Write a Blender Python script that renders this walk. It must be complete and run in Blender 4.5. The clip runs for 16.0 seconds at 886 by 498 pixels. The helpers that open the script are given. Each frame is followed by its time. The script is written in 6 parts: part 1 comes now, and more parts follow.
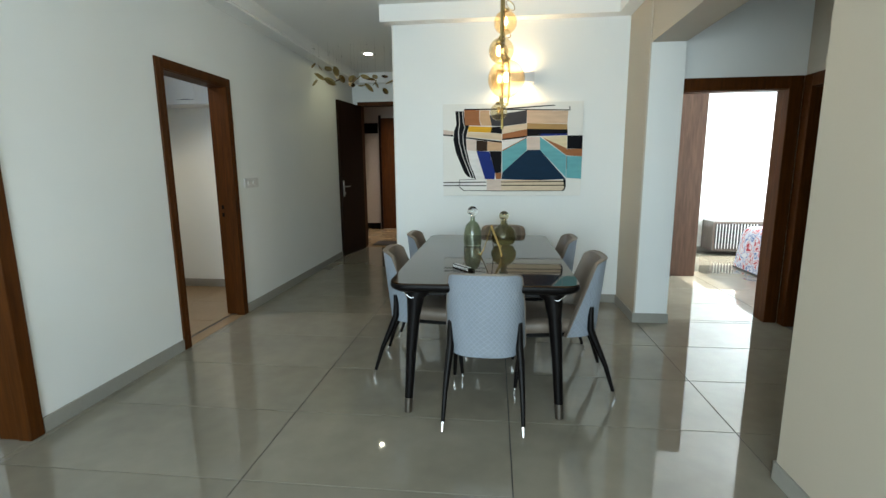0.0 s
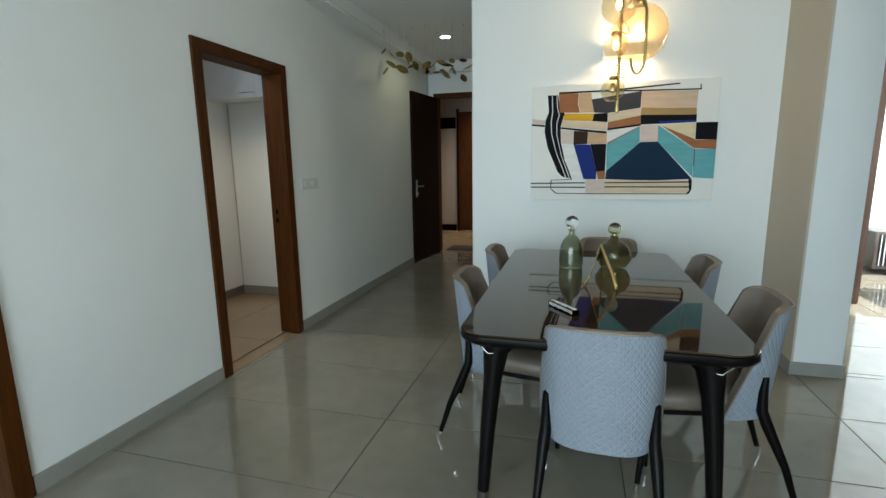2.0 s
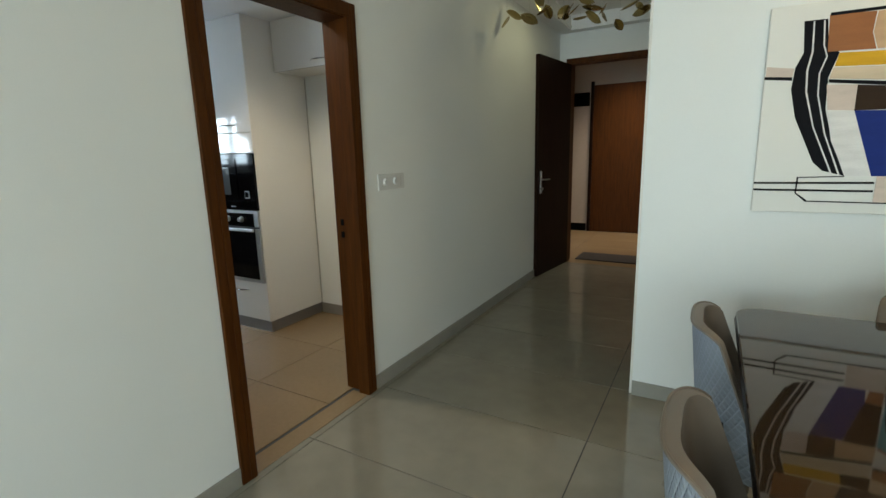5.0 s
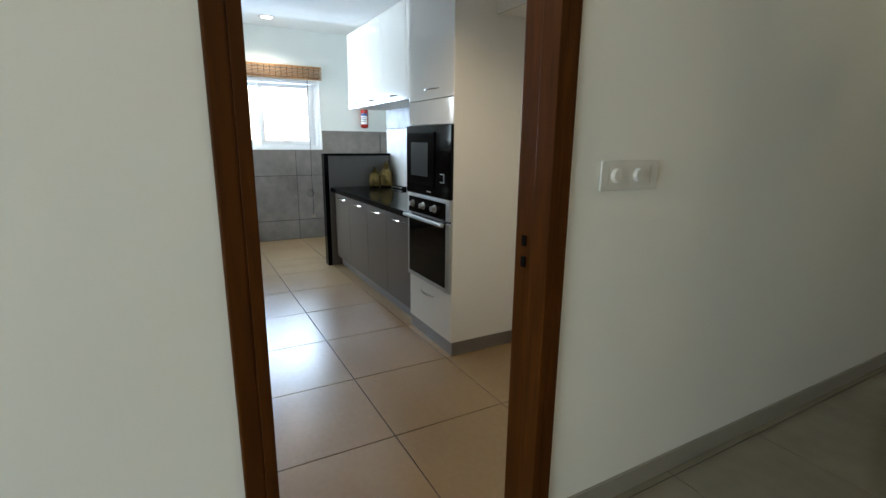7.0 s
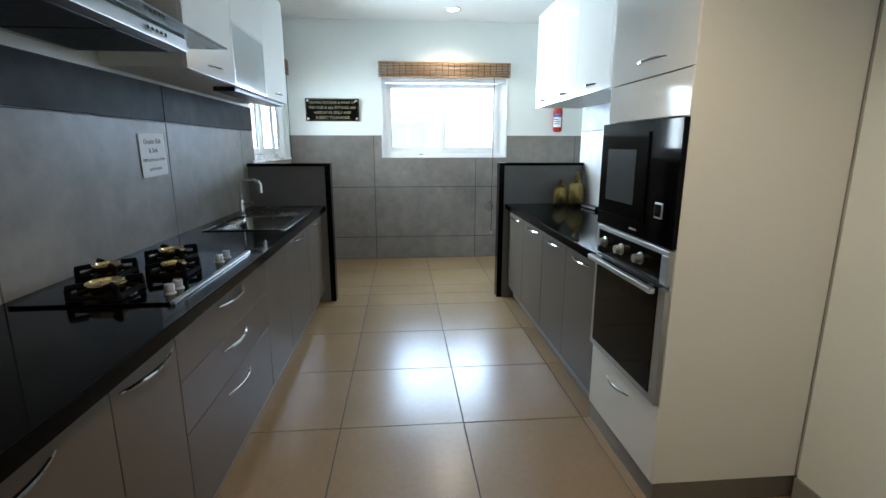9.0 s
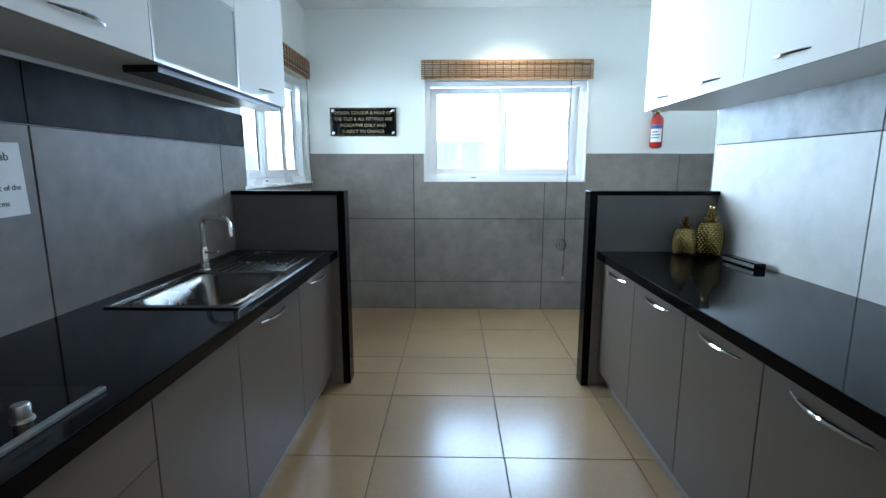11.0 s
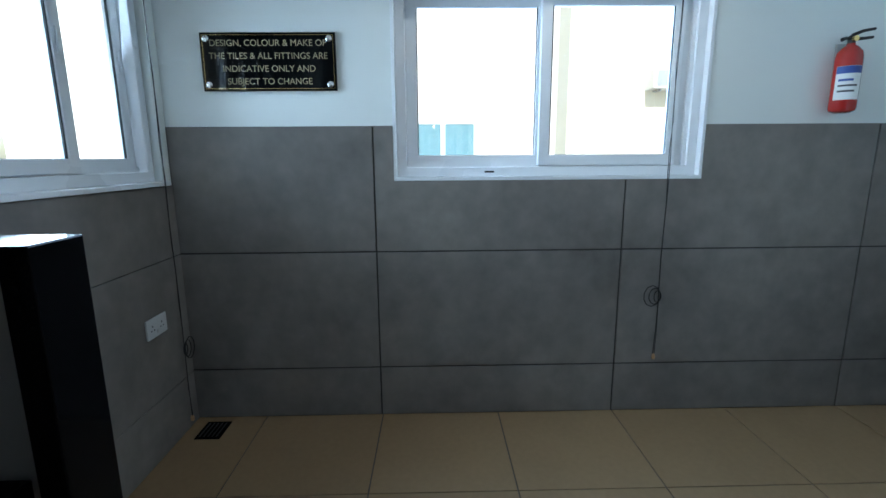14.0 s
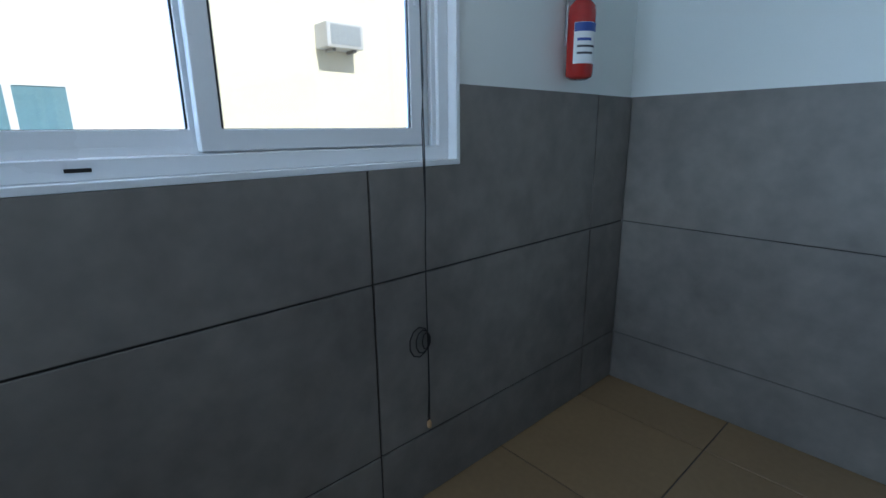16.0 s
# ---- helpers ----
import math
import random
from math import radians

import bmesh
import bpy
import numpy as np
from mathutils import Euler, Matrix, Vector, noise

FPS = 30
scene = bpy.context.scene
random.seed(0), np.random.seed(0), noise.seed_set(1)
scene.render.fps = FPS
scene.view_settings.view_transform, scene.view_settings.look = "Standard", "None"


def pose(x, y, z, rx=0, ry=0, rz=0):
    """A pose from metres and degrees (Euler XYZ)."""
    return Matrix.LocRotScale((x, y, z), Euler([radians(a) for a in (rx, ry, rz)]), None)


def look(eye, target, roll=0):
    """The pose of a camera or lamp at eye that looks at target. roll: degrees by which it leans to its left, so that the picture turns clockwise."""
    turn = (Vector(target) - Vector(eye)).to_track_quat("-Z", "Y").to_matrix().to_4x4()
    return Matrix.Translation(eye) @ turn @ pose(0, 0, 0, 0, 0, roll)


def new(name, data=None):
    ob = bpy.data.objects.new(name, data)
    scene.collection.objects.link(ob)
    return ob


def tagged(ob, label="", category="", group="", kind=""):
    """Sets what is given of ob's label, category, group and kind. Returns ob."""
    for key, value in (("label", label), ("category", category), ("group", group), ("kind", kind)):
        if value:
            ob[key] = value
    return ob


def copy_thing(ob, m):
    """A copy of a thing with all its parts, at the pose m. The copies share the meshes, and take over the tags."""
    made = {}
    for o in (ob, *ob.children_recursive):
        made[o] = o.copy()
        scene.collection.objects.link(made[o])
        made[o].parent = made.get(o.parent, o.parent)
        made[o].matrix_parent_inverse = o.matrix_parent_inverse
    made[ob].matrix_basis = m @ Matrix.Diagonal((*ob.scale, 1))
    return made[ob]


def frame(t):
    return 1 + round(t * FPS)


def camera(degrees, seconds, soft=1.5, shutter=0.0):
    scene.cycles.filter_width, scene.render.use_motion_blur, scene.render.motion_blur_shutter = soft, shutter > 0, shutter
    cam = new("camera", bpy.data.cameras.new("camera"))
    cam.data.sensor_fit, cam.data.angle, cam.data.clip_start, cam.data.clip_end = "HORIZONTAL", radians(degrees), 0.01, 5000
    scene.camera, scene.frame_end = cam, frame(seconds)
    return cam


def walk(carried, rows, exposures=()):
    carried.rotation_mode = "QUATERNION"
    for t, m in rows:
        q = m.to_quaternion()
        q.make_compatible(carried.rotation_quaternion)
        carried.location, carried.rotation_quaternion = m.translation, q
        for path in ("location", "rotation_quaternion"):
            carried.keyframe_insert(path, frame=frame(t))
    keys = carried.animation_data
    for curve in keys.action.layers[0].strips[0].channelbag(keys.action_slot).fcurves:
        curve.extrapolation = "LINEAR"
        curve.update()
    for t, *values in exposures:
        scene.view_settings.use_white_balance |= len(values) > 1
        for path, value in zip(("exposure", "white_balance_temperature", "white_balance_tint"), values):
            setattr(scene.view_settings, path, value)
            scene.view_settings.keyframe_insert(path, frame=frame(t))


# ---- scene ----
cam = camera(86.6, 16.0)
PATH = [
    (0, (2.349, -3.18, 1.364), (2.134, -1.221, 1.02), -0.5),
    (0.5, (2.341, -2.996, 1.345), (1.977, -1.061, 0.994), -1.1),
    (1, (2.363, -2.767, 1.361), (1.714, -0.908, 1.008), -1.0),
    (1.5, (2.3, -2.594, 1.336), (1.611, -0.751, 0.976), -0.7),
    (2, (2.198, -2.407, 1.37), (1.663, -0.512, 1.018), -0.9),
    (2.5, (2.169, -2.27, 1.357), (1.754, -0.352, 0.974), -0.9),
    (3, (2.199, -2.037, 1.376), (1.846, -0.105, 1.002), -0.8),
    (3.5, (2.11, -1.868, 1.362), (1.715, 0.054, 0.976), -0.8),
    (4, (1.928, -1.659, 1.383), (1.37, 0.222, 0.994), -1.1),
    (6.5, (1.282, -0.267, 1.345), (-0.28, 0.907, 0.918), -0.3),
    (7, (1.053, -0.053, 1.325), (-0.658, 0.884, 0.881), 0.6),
    (7.5, (0.838, 0.124, 1.326), (-0.993, 0.788, 0.87), 0.7),
    (8, (0.616, 0.311, 1.327), (-1.29, 0.717, 0.878), 0.6),
    (8.5, (0.383, 0.383, 1.31), (-1.551, 0.637, 0.87), 0.4),
    (9, (0.133, 0.407, 1.33), (-1.815, 0.573, 0.905), -0.0),
    (9.5, (-0.136, 0.47, 1.324), (-2.094, 0.542, 0.92), -0.1),
    (12, (-1.844, 0.421, 1.325), (-3.814, 0.353, 0.984), -0.1),
    (12.5, (-2.178, 0.412, 1.296), (-4.138, 0.29, 0.916), -0.8),
    (13, (-2.561, 0.409, 1.318), (-4.512, 0.181, 0.943), -0.1),
    (13.5, (-2.944, 0.355, 1.329), (-4.908, 0.252, 0.967), 0.1),
    (14, (-3.251, 0.355, 1.309), (-5.215, 0.397, 0.93), -0.4),
    (14.5, (-3.549, 0.38, 1.326), (-5.493, 0.623, 0.924), -0.7),
    (15, (-3.86, 0.357, 1.322), (-5.677, 1.071, 0.885), -0.3),
    (15.5, (-4.086, 0.405, 1.323), (-5.766, 1.385, 0.858), -0.6),
    (16, (-4.351, 0.544, 1.311), (-5.803, 1.831, 0.826), -0.7),
]
walk(cam, [(t, look(eye, target, roll)) for t, eye, target, roll in PATH],
     exposures=[(0.0, 1.6, 6500, 7), (1.0, 1.5, 6400, 7), (2.5, 1.45, 6300, 6), (3.5, 1.45, 6300, 4), (4.0, 1.5, 6450, 4), (6.5, 1.6, 7350, 9), (7.5, 1.4, 7150, 9), (8.0, 1.4, 7100, 9), (8.5, 1.65, 7200, 8), (9.5, 1.65, 7000, 7),
                (12.0, 1.5, 6100, 4), (13.0, 1.25, 5950, 4), (13.5, 0.95, 5950, 4), (14.5, 0.25, 6100, 6), (15.5, -0.2, 5900, 8), (16.0, -0.2, 5900, 8)])


# ---- world and large lights ----
def build_world():
    w = bpy.data.worlds.new("sky")
    scene.world = w
    w.use_nodes = True
    n = w.node_tree.nodes
    sky = n.new("ShaderNodeTexSky")
    sky.sky_type = 'NISHITA'
    sky.sun_disc = False
    sky.sun_elevation = radians(39)
    sky.sun_rotation = radians(95)
    bg = n["Background"]
    bg.inputs["Strength"].default_value = 0.15
    w.node_tree.links.new(sky.outputs[0], bg.inputs["Color"])


def lamp(name, kind, m, power, color=(1, 1, 1), **more):
    d = bpy.data.lights.new(name, kind)
    d.energy, d.color = power, color
    for key in more:
        if key == "size":
            d.size = more[key]
        elif key == "size_y":
            d.shape, d.size_y = 'RECTANGLE', more[key]
        elif key == "radius":
            d.shadow_soft_size = more[key]
        elif key == "angle":
            d.angle = more[key]
        elif key == "spread":
            d.spread = more[key]
        elif key == "spot":
            d.spot_size, d.spot_blend = more[key], 0.6
    ob = new(name, d)
    ob.matrix_world = m
    return ob


build_world()
lamp("sun", 'SUN', look((9, -0.7, 7.4), (0, 0, 0)), 5.0, (1.0, 0.95, 0.87), angle=radians(0.5))
# daylight of the sky in the window openings
lamp("balcony_window_light", 'AREA', look((1.9, -5.25, 1.30), (2.5, 1.5, 1.1)), 40, (0.74, 0.91, 1.0), size=3.0, size_y=2.3, spread=radians(140))
lamp("kitchen_window_light", 'AREA', look((-5.72, 0.91, 1.66), (-2.5, 0.91, 1.0)), 21, (0.40, 0.62, 1.0), size=1.35, size_y=0.8, spread=radians(130))
lamp("kitchen_side_window_light", 'AREA', look((-4.83, -1.12, 1.63), (-3.9, 2, 1.45)), 31, (0.60, 0.79, 1.0), size=1.2, size_y=0.75, spread=radians(108))
lamp("bedroom_window_light", 'AREA', look((7.4, 3.0, 1.6), (4, 3.0, 1.2)), 95, (0.85, 0.96, 1.0), size=2.4, size_y=1.8)
lamp("side_room_window_light", 'AREA', look((-3.3, -2.3, 1.6), (0, -2.0, 1.2)), 2.4, (0.70, 0.88, 1.0), size=1.4, size_y=1.3)
WARM = (1.0, 0.72, 0.42)
lamp("entrance_downlight_lamp", 'SPOT', look((0.655, 3.3, 2.84), (0.655, 3.3, 0)), 2.6, (1.0, 0.96, 0.55), radius=0.02, spot=radians(170))
lamp("kitchen_downlight_lamp", 'SPOT', look((-5.04, 0.95, 2.67), (-5.04, 0.95, 0)), 13, (1.0, 0.95, 0.88), radius=0.05, spot=radians(130))
# warm fill added near the kitchen door to brighten the cream panel and floor
lamp("kitchen_entry_fill_lamp", 'SPOT', look((-0.62, 0.75, 2.37), (-0.62, 0.75, 0)), 16, (1.0, 0.86, 0.68), radius=0.06, spot=radians(138))
# unseen fill without a fitting, added to brighten the lobby
lamp("lobby_fill_lamp", 'AREA', look((0.6, 6.4, 2.75), (0.6, 6.5, 0)), 8, (1.0, 0.90, 0.80), size=0.8, spread=radians(110))
lamp("sconce_up_lamp", 'AREA', look((2.533, 1.50, 2.25), (2.533, 1.52, 3)), 0.8, WARM, size=0.26, size_y=0.06)
lamp("sconce_down_lamp", 'AREA', look((2.533, 1.50, 2.12), (2.533, 1.52, 1)), 0.8, WARM, size=0.26, size_y=0.06)


# ---- materials ----
def mat(name, color, rough=0.5, metal=0.0, var=0.12, scale=6.0, fine=60.0, bump=0.05, spec=0.5, coat=0.0, rvar=0.08, stretch=(1, 1, 1), per=0.0, world=True):
    """A surface with colour and gloss that vary at two scales, and a fine relief."""
    m = bpy.data.materials.new(name)
    m.use_nodes = True
    nt = m.node_tree
    n, l = nt.nodes, nt.links
    b = n["Principled BSDF"]
    tc = n.new("ShaderNodeNewGeometry" if world else "ShaderNodeTexCoord")
    mp = n.new("ShaderNodeMapping")
    mp.inputs["Scale"].default_value = stretch
    l.new(tc.outputs["Position" if world else "Object"], mp.inputs[0])
    n1, n2 = n.new("ShaderNodeTexNoise"), n.new("ShaderNodeTexNoise")
    n1.inputs["Scale"].default_value, n1.inputs["Detail"].default_value = scale, 5
    n2.inputs["Scale"].default_value, n2.inputs["Detail"].default_value = fine, 3
    l.new(mp.outputs[0], n1.inputs["Vector"])
    l.new(mp.outputs[0], n2.inputs["Vector"])
    mix = n.new("ShaderNodeMix")
    mix.data_type = 'FLOAT'
    mix.inputs[0].default_value = 0.35
    l.new(n1.outputs[0], mix.inputs[2])
    l.new(n2.outputs[0], mix.inputs[3])
    ramp = n.new("ShaderNodeMapRange")
    ramp.inputs[1].default_value, ramp.inputs[2].default_value = 0.22, 0.78
    ramp.inputs[3].default_value, ramp.inputs[4].default_value = 1 - var, 1 + var
    l.new(mix.outputs[0], ramp.inputs[0])
    last = ramp.outputs[0]
    if per:
        oi = n.new("ShaderNodeObjectInfo")
        pr = n.new("ShaderNodeMapRange")
        pr.inputs[3].default_value, pr.inputs[4].default_value = 1 - per, 1 + per
        l.new(oi.outputs["Random"], pr.inputs[0])
        mu = n.new("ShaderNodeMath")
        mu.operation = 'MULTIPLY'
        l.new(last, mu.inputs[0])
        l.new(pr.outputs[0], mu.inputs[1])
        last = mu.outputs[0]
    sc = n.new("ShaderNodeVectorMath")
    sc.operation = 'SCALE'
    sc.inputs[0].default_value = color
    l.new(last, sc.inputs["Scale"])
    l.new(sc.outputs[0], b.inputs["Base Color"])
    rr = n.new("ShaderNodeMapRange")
    rr.inputs[1].default_value, rr.inputs[2].default_value = 0.15, 0.85
    rr.inputs[3].default_value, rr.inputs[4].default_value = max(rough - rvar, 0.02), min(rough + rvar, 1)
    l.new(n1.outputs[0], rr.inputs[0])
    l.new(rr.outputs[0], b.inputs["Roughness"])
    b.inputs["Metallic"].default_value = metal
    b.inputs["Specular IOR Level"].default_value = spec
    b.inputs["Coat Weight"].default_value = coat
    b.inputs["Coat Roughness"].default_value = 0.05
    if bump:
        bp = n.new("ShaderNodeBump")
        bp.inputs["Strength"].default_value = bump
        bp.inputs["Distance"].default_value = 0.004
        l.new(mix.outputs[0], bp.inputs["Height"])
        l.new(bp.outputs[0], b.inputs["Normal"])
    return m


def plain(name, color, rough=0.4, metal=0.0, spec=0.5, coat=0.0):
    return mat(name, color, rough, metal, var=0.05, scale=12, fine=120, bump=0.01, spec=spec, coat=coat, rvar=0.03)


def glow(name, color, strength):
    m = bpy.data.materials.new(name)
    m.use_nodes = True
    b = m.node_tree.nodes["Principled BSDF"]
    b.inputs["Base Color"].default_value = (*color, 1)
    b.inputs["Emission Color"].default_value = (*color, 1)
    b.inputs["Emission Strength"].default_value = strength
    return m


def pane_glass(name, tint=(0.97, 0.98, 0.98)):
    """Clear sheet glass: mostly let through, with a mirror gloss at grazing angles."""
    m = bpy.data.materials.new(name)
    m.use_nodes = True
    n, l = m.node_tree.nodes, m.node_tree.links
    n.remove(n["Principled BSDF"])
    out = n["Material Output"]
    tr, gl, lw, mx = n.new("ShaderNodeBsdfTransparent"), n.new("ShaderNodeBsdfGlossy"), n.new("ShaderNodeLayerWeight"), n.new("ShaderNodeMixShader")
    tr.inputs[0].default_value = (*tint, 1)
    gl.inputs["Roughness"].default_value = 0.02
    pw, sc = n.new("ShaderNodeMath"), n.new("ShaderNodeMath")
    pw.operation, sc.operation = 'POWER', 'MULTIPLY_ADD'
    pw.inputs[1].default_value = 5.0
    sc.inputs[1].default_value, sc.inputs[2].default_value = 0.9, 0.045
    l.new(lw.outputs["Facing"], pw.inputs[0])
    l.new(pw.outputs[0], sc.inputs[0])
    l.new(sc.outputs[0], mx.inputs[0])
    l.new(tr.outputs[0], mx.inputs[1])
    l.new(gl.outputs[0], mx.inputs[2])
    l.new(mx.outputs[0], out.inputs[0])
    return m


def wood(name, dark, light, rough=0.35, scale=3.0, axis=(14, 14, 1.2), coat=0.3, spec=0.5):
    m = bpy.data.materials.new(name)
    m.use_nodes = True
    n, l = m.node_tree.nodes, m.node_tree.links
    b = n["Principled BSDF"]
    g, mp, nz, cr, bp = n.new("ShaderNodeNewGeometry"), n.new("ShaderNodeMapping"), n.new("ShaderNodeTexNoise"), n.new("ShaderNodeValToRGB"), n.new("ShaderNodeBump")
    mp.inputs["Scale"].default_value = axis
    nz.inputs["Scale"].default_value, nz.inputs["Detail"].default_value, nz.inputs["Distortion"].default_value = scale, 8, 0.6
    l.new(g.outputs["Position"], mp.inputs[0])
    l.new(mp.outputs[0], nz.inputs["Vector"])
    cr.color_ramp.elements[0].position, cr.color_ramp.elements[1].position = 0.3, 0.72
    cr.color_ramp.elements[0].color, cr.color_ramp.elements[1].color = (*dark, 1), (*light, 1)
    l.new(nz.outputs[0], cr.inputs[0])
    l.new(cr.outputs[0], b.inputs["Base Color"])
    b.inputs["Roughness"].default_value = rough
    b.inputs["Specular IOR Level"].default_value = spec
    b.inputs["Coat Weight"].default_value = coat
    b.inputs["Coat Roughness"].default_value = 0.15
    bp.inputs["Strength"].default_value, bp.inputs["Distance"].default_value = 0.12, 0.002
    l.new(nz.outputs[0], bp.inputs["Height"])
    l.new(bp.outputs[0], b.inputs["Normal"])
    return m


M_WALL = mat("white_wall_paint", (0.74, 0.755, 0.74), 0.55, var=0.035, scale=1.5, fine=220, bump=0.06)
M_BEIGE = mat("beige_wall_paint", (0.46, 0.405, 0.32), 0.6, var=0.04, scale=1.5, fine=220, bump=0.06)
M_CEIL = mat("ceiling_paint", (0.80, 0.80, 0.78), 0.7, var=0.03, scale=1.2, fine=150, bump=0.05)
M_KWALL = mat("kitchen_wall_paint", (0.78, 0.80, 0.765), 0.55, var=0.03, scale=1.5, fine=200, bump=0.05)
M_WOODDOOR = wood("teak_frame", (0.042, 0.0125, 0.0016), (0.080, 0.024, 0.0032), 0.5, coat=0.0, spec=0.12)
M_DARKDOOR = wood("dark_door_veneer", (0.007, 0.0025, 0.0013), (0.018, 0.0065, 0.003), 0.5, coat=0.0, spec=0.08)
M_BROWN = wood("wardrobe_laminate", (0.07, 0.04, 0.028), (0.12, 0.07, 0.05), 0.5, coat=0.0, spec=0.15)
M_TILE_D = mat("polished_floor_tile", (0.215, 0.195, 0.152), 0.03, var=0.2, scale=1.9, fine=9, bump=0.003, spec=0.8, rvar=0.015, per=0.05)
M_TILE_K = mat("beige_matt_floor_tile", (0.255, 0.172, 0.094), 0.25, var=0.14, scale=1.6, fine=40, bump=0.004, spec=0.5, rvar=0.02, per=0.04)
M_GROUT = mat("grey_grout", (0.05, 0.047, 0.043), 0.85, var=0.2, scale=8, fine=90)
M_SKIRT = mat("grey_skirting_tile", (0.27, 0.258, 0.228), 0.5, var=0.1, scale=3, fine=30, bump=0.01)
M_TILE_W = mat("cement_look_wall_tile", (0.205, 0.186, 0.168), 0.5, spec=0.25, var=0.48, scale=1.3, fine=11, bump=0.02, rvar=0.08, per=0.05)
M_TILE_P = mat("pale_cement_look_wall_tile", (0.46, 0.455, 0.44), 0.45, spec=0.3, var=0.22, scale=1.5, fine=12, bump=0.02, rvar=0.06, per=0.03)
M_TILE_PB = mat("clouded_grey_border_tile", (0.21, 0.212, 0.215), 0.45, spec=0.3, var=0.6, scale=5.0, fine=16, bump=0.01, rvar=0.05)
M_TILE_DARK = mat("dark_marble_look_border_tile", (0.034, 0.035, 0.035), 0.55, spec=0.05, var=0.97, scale=3.2, fine=9, bump=0.01, rvar=0.03)
M_GRANITE = mat("black_polished_granite", (0.0025, 0.0025, 0.0027), 0.06, var=0.5, scale=40, fine=320, bump=0.0, spec=0.07, rvar=0.02)
M_CAB_G = mat("taupe_cabinet_laminate", (0.095, 0.074, 0.057), 0.42, var=0.05, scale=3, fine=120, bump=0.01, rvar=0.04)
M_CAB_GLOSS = mat("glossy_white_cabinet_front", (0.80, 0.785, 0.745), 0.07, var=0.02, scale=2, fine=60, bump=0.002, rvar=0.02)
M_CAB_W = mat("cream_laminate_panel", (0.70, 0.675, 0.62), 0.4, var=0.03, scale=2, fine=100, bump=0.01)
M_KICK = plain("satin_aluminium_plinth", (0.26, 0.25, 0.24), 0.38, 0.7)
M_CHROME = plain("chrome", (0.82, 0.82, 0.82), 0.09, 1.0)
M_STEEL = plain("brushed_steel", (0.44, 0.44, 0.43), 0.36, 1.0)
M_BLACKGLASS = plain("black_appliance_glass", (0.002, 0.002, 0.0022), 0.06, 0.0, 0.13)
M_BLACK = plain("black_plastic", (0.012, 0.012, 0.012), 0.4)
M_IRON = mat("black_cast_iron", (0.0035, 0.0035, 0.0035), 0.7, spec=0.05, var=0.3, scale=20, fine=150, bump=0.2)
M_BRASS = plain("polished_brass", (0.72, 0.52, 0.21), 0.16, 1.0)
M_GOLD = plain("aged_gold_leaf_metal", (0.36, 0.27, 0.11), 0.24, 1.0)
M_PVC = mat("white_window_pvc", (0.82, 0.84, 0.86), 0.3, var=0.02, scale=3, fine=100, bump=0.005)
M_PLASTIC = plain("white_plastic", (0.62, 0.62, 0.61), 0.3)
M_GLASS = pane_glass("window_glass")
M_SINK = mat("satin_sink_steel", (0.17, 0.16, 0.145), 0.25, 1.0, var=0.1, scale=5, fine=200, bump=0.02)
M_FROST = mat("frosted_cabinet_glass", (0.42, 0.45, 0.43), 0.12, var=0.04, scale=3, fine=40, bump=0.0)
M_LEATHER = mat("taupe_leather", (0.155, 0.122, 0.094), 0.42, var=0.12, scale=8, fine=260, bump=0.12, world=False)


def quilted(name, color, pitch=0.031):
    """Fabric stitched in diamonds: puffed fields between sunken seams."""
    m = mat(name, color, 0.7, var=0.06, scale=10, fine=300, bump=0.15, world=False)
    n, l = m.node_tree.nodes, m.node_tree.links
    tc, sp = n.new("ShaderNodeTexCoord"), n.new("ShaderNodeSeparateXYZ")
    l.new(tc.outputs["UV"], sp.inputs[0])
    seams = []
    for sign in (1, -1):
        k, pp = n.new("ShaderNodeMath"), n.new("ShaderNodeMath")
        k.operation, pp.operation = 'MULTIPLY_ADD', 'PINGPONG'
        k.inputs[1].default_value = sign * 1.25
        l.new(sp.outputs["X"], k.inputs[0])
        l.new(sp.outputs["Y"], k.inputs[2])
        l.new(k.outputs[0], pp.inputs[0])
        pp.inputs[1].default_value = pitch / 2
        seams.append(pp)
    lo = n.new("ShaderNodeMath")
    lo.operation = 'MINIMUM'
    l.new(seams[0].outputs[0], lo.inputs[0])
    l.new(seams[1].outputs[0], lo.inputs[1])
    hr = n.new("ShaderNodeMapRange")
    hr.interpolation_type = 'SMOOTHSTEP'
    hr.inputs[2].default_value = pitch * 0.22
    l.new(lo.outputs[0], hr.inputs[0])
    bp = n.new("ShaderNodeBump")
    bp.inputs["Strength"].default_value, bp.inputs["Distance"].default_value = 0.7, 0.004
    l.new(hr.outputs[0], bp.inputs["Height"])
    b = n["Principled BSDF"]
    l.new(b.inputs["Normal"].links[0].from_socket, bp.inputs["Normal"])
    l.new(bp.outputs[0], b.inputs["Normal"])
    tn = n.new("ShaderNodeMapRange")
    tn.inputs[2].default_value = pitch * 0.1
    tn.inputs[3].default_value = 1.22
    l.new(lo.outputs[0], tn.inputs[0])
    sc = n.new("ShaderNodeVectorMath")
    sc.operation = 'SCALE'
    l.new(b.inputs["Base Color"].links[0].from_socket, sc.inputs[0])
    l.new(tn.outputs[0], sc.inputs["Scale"])
    l.new(sc.outputs[0], b.inputs["Base Color"])
    return m


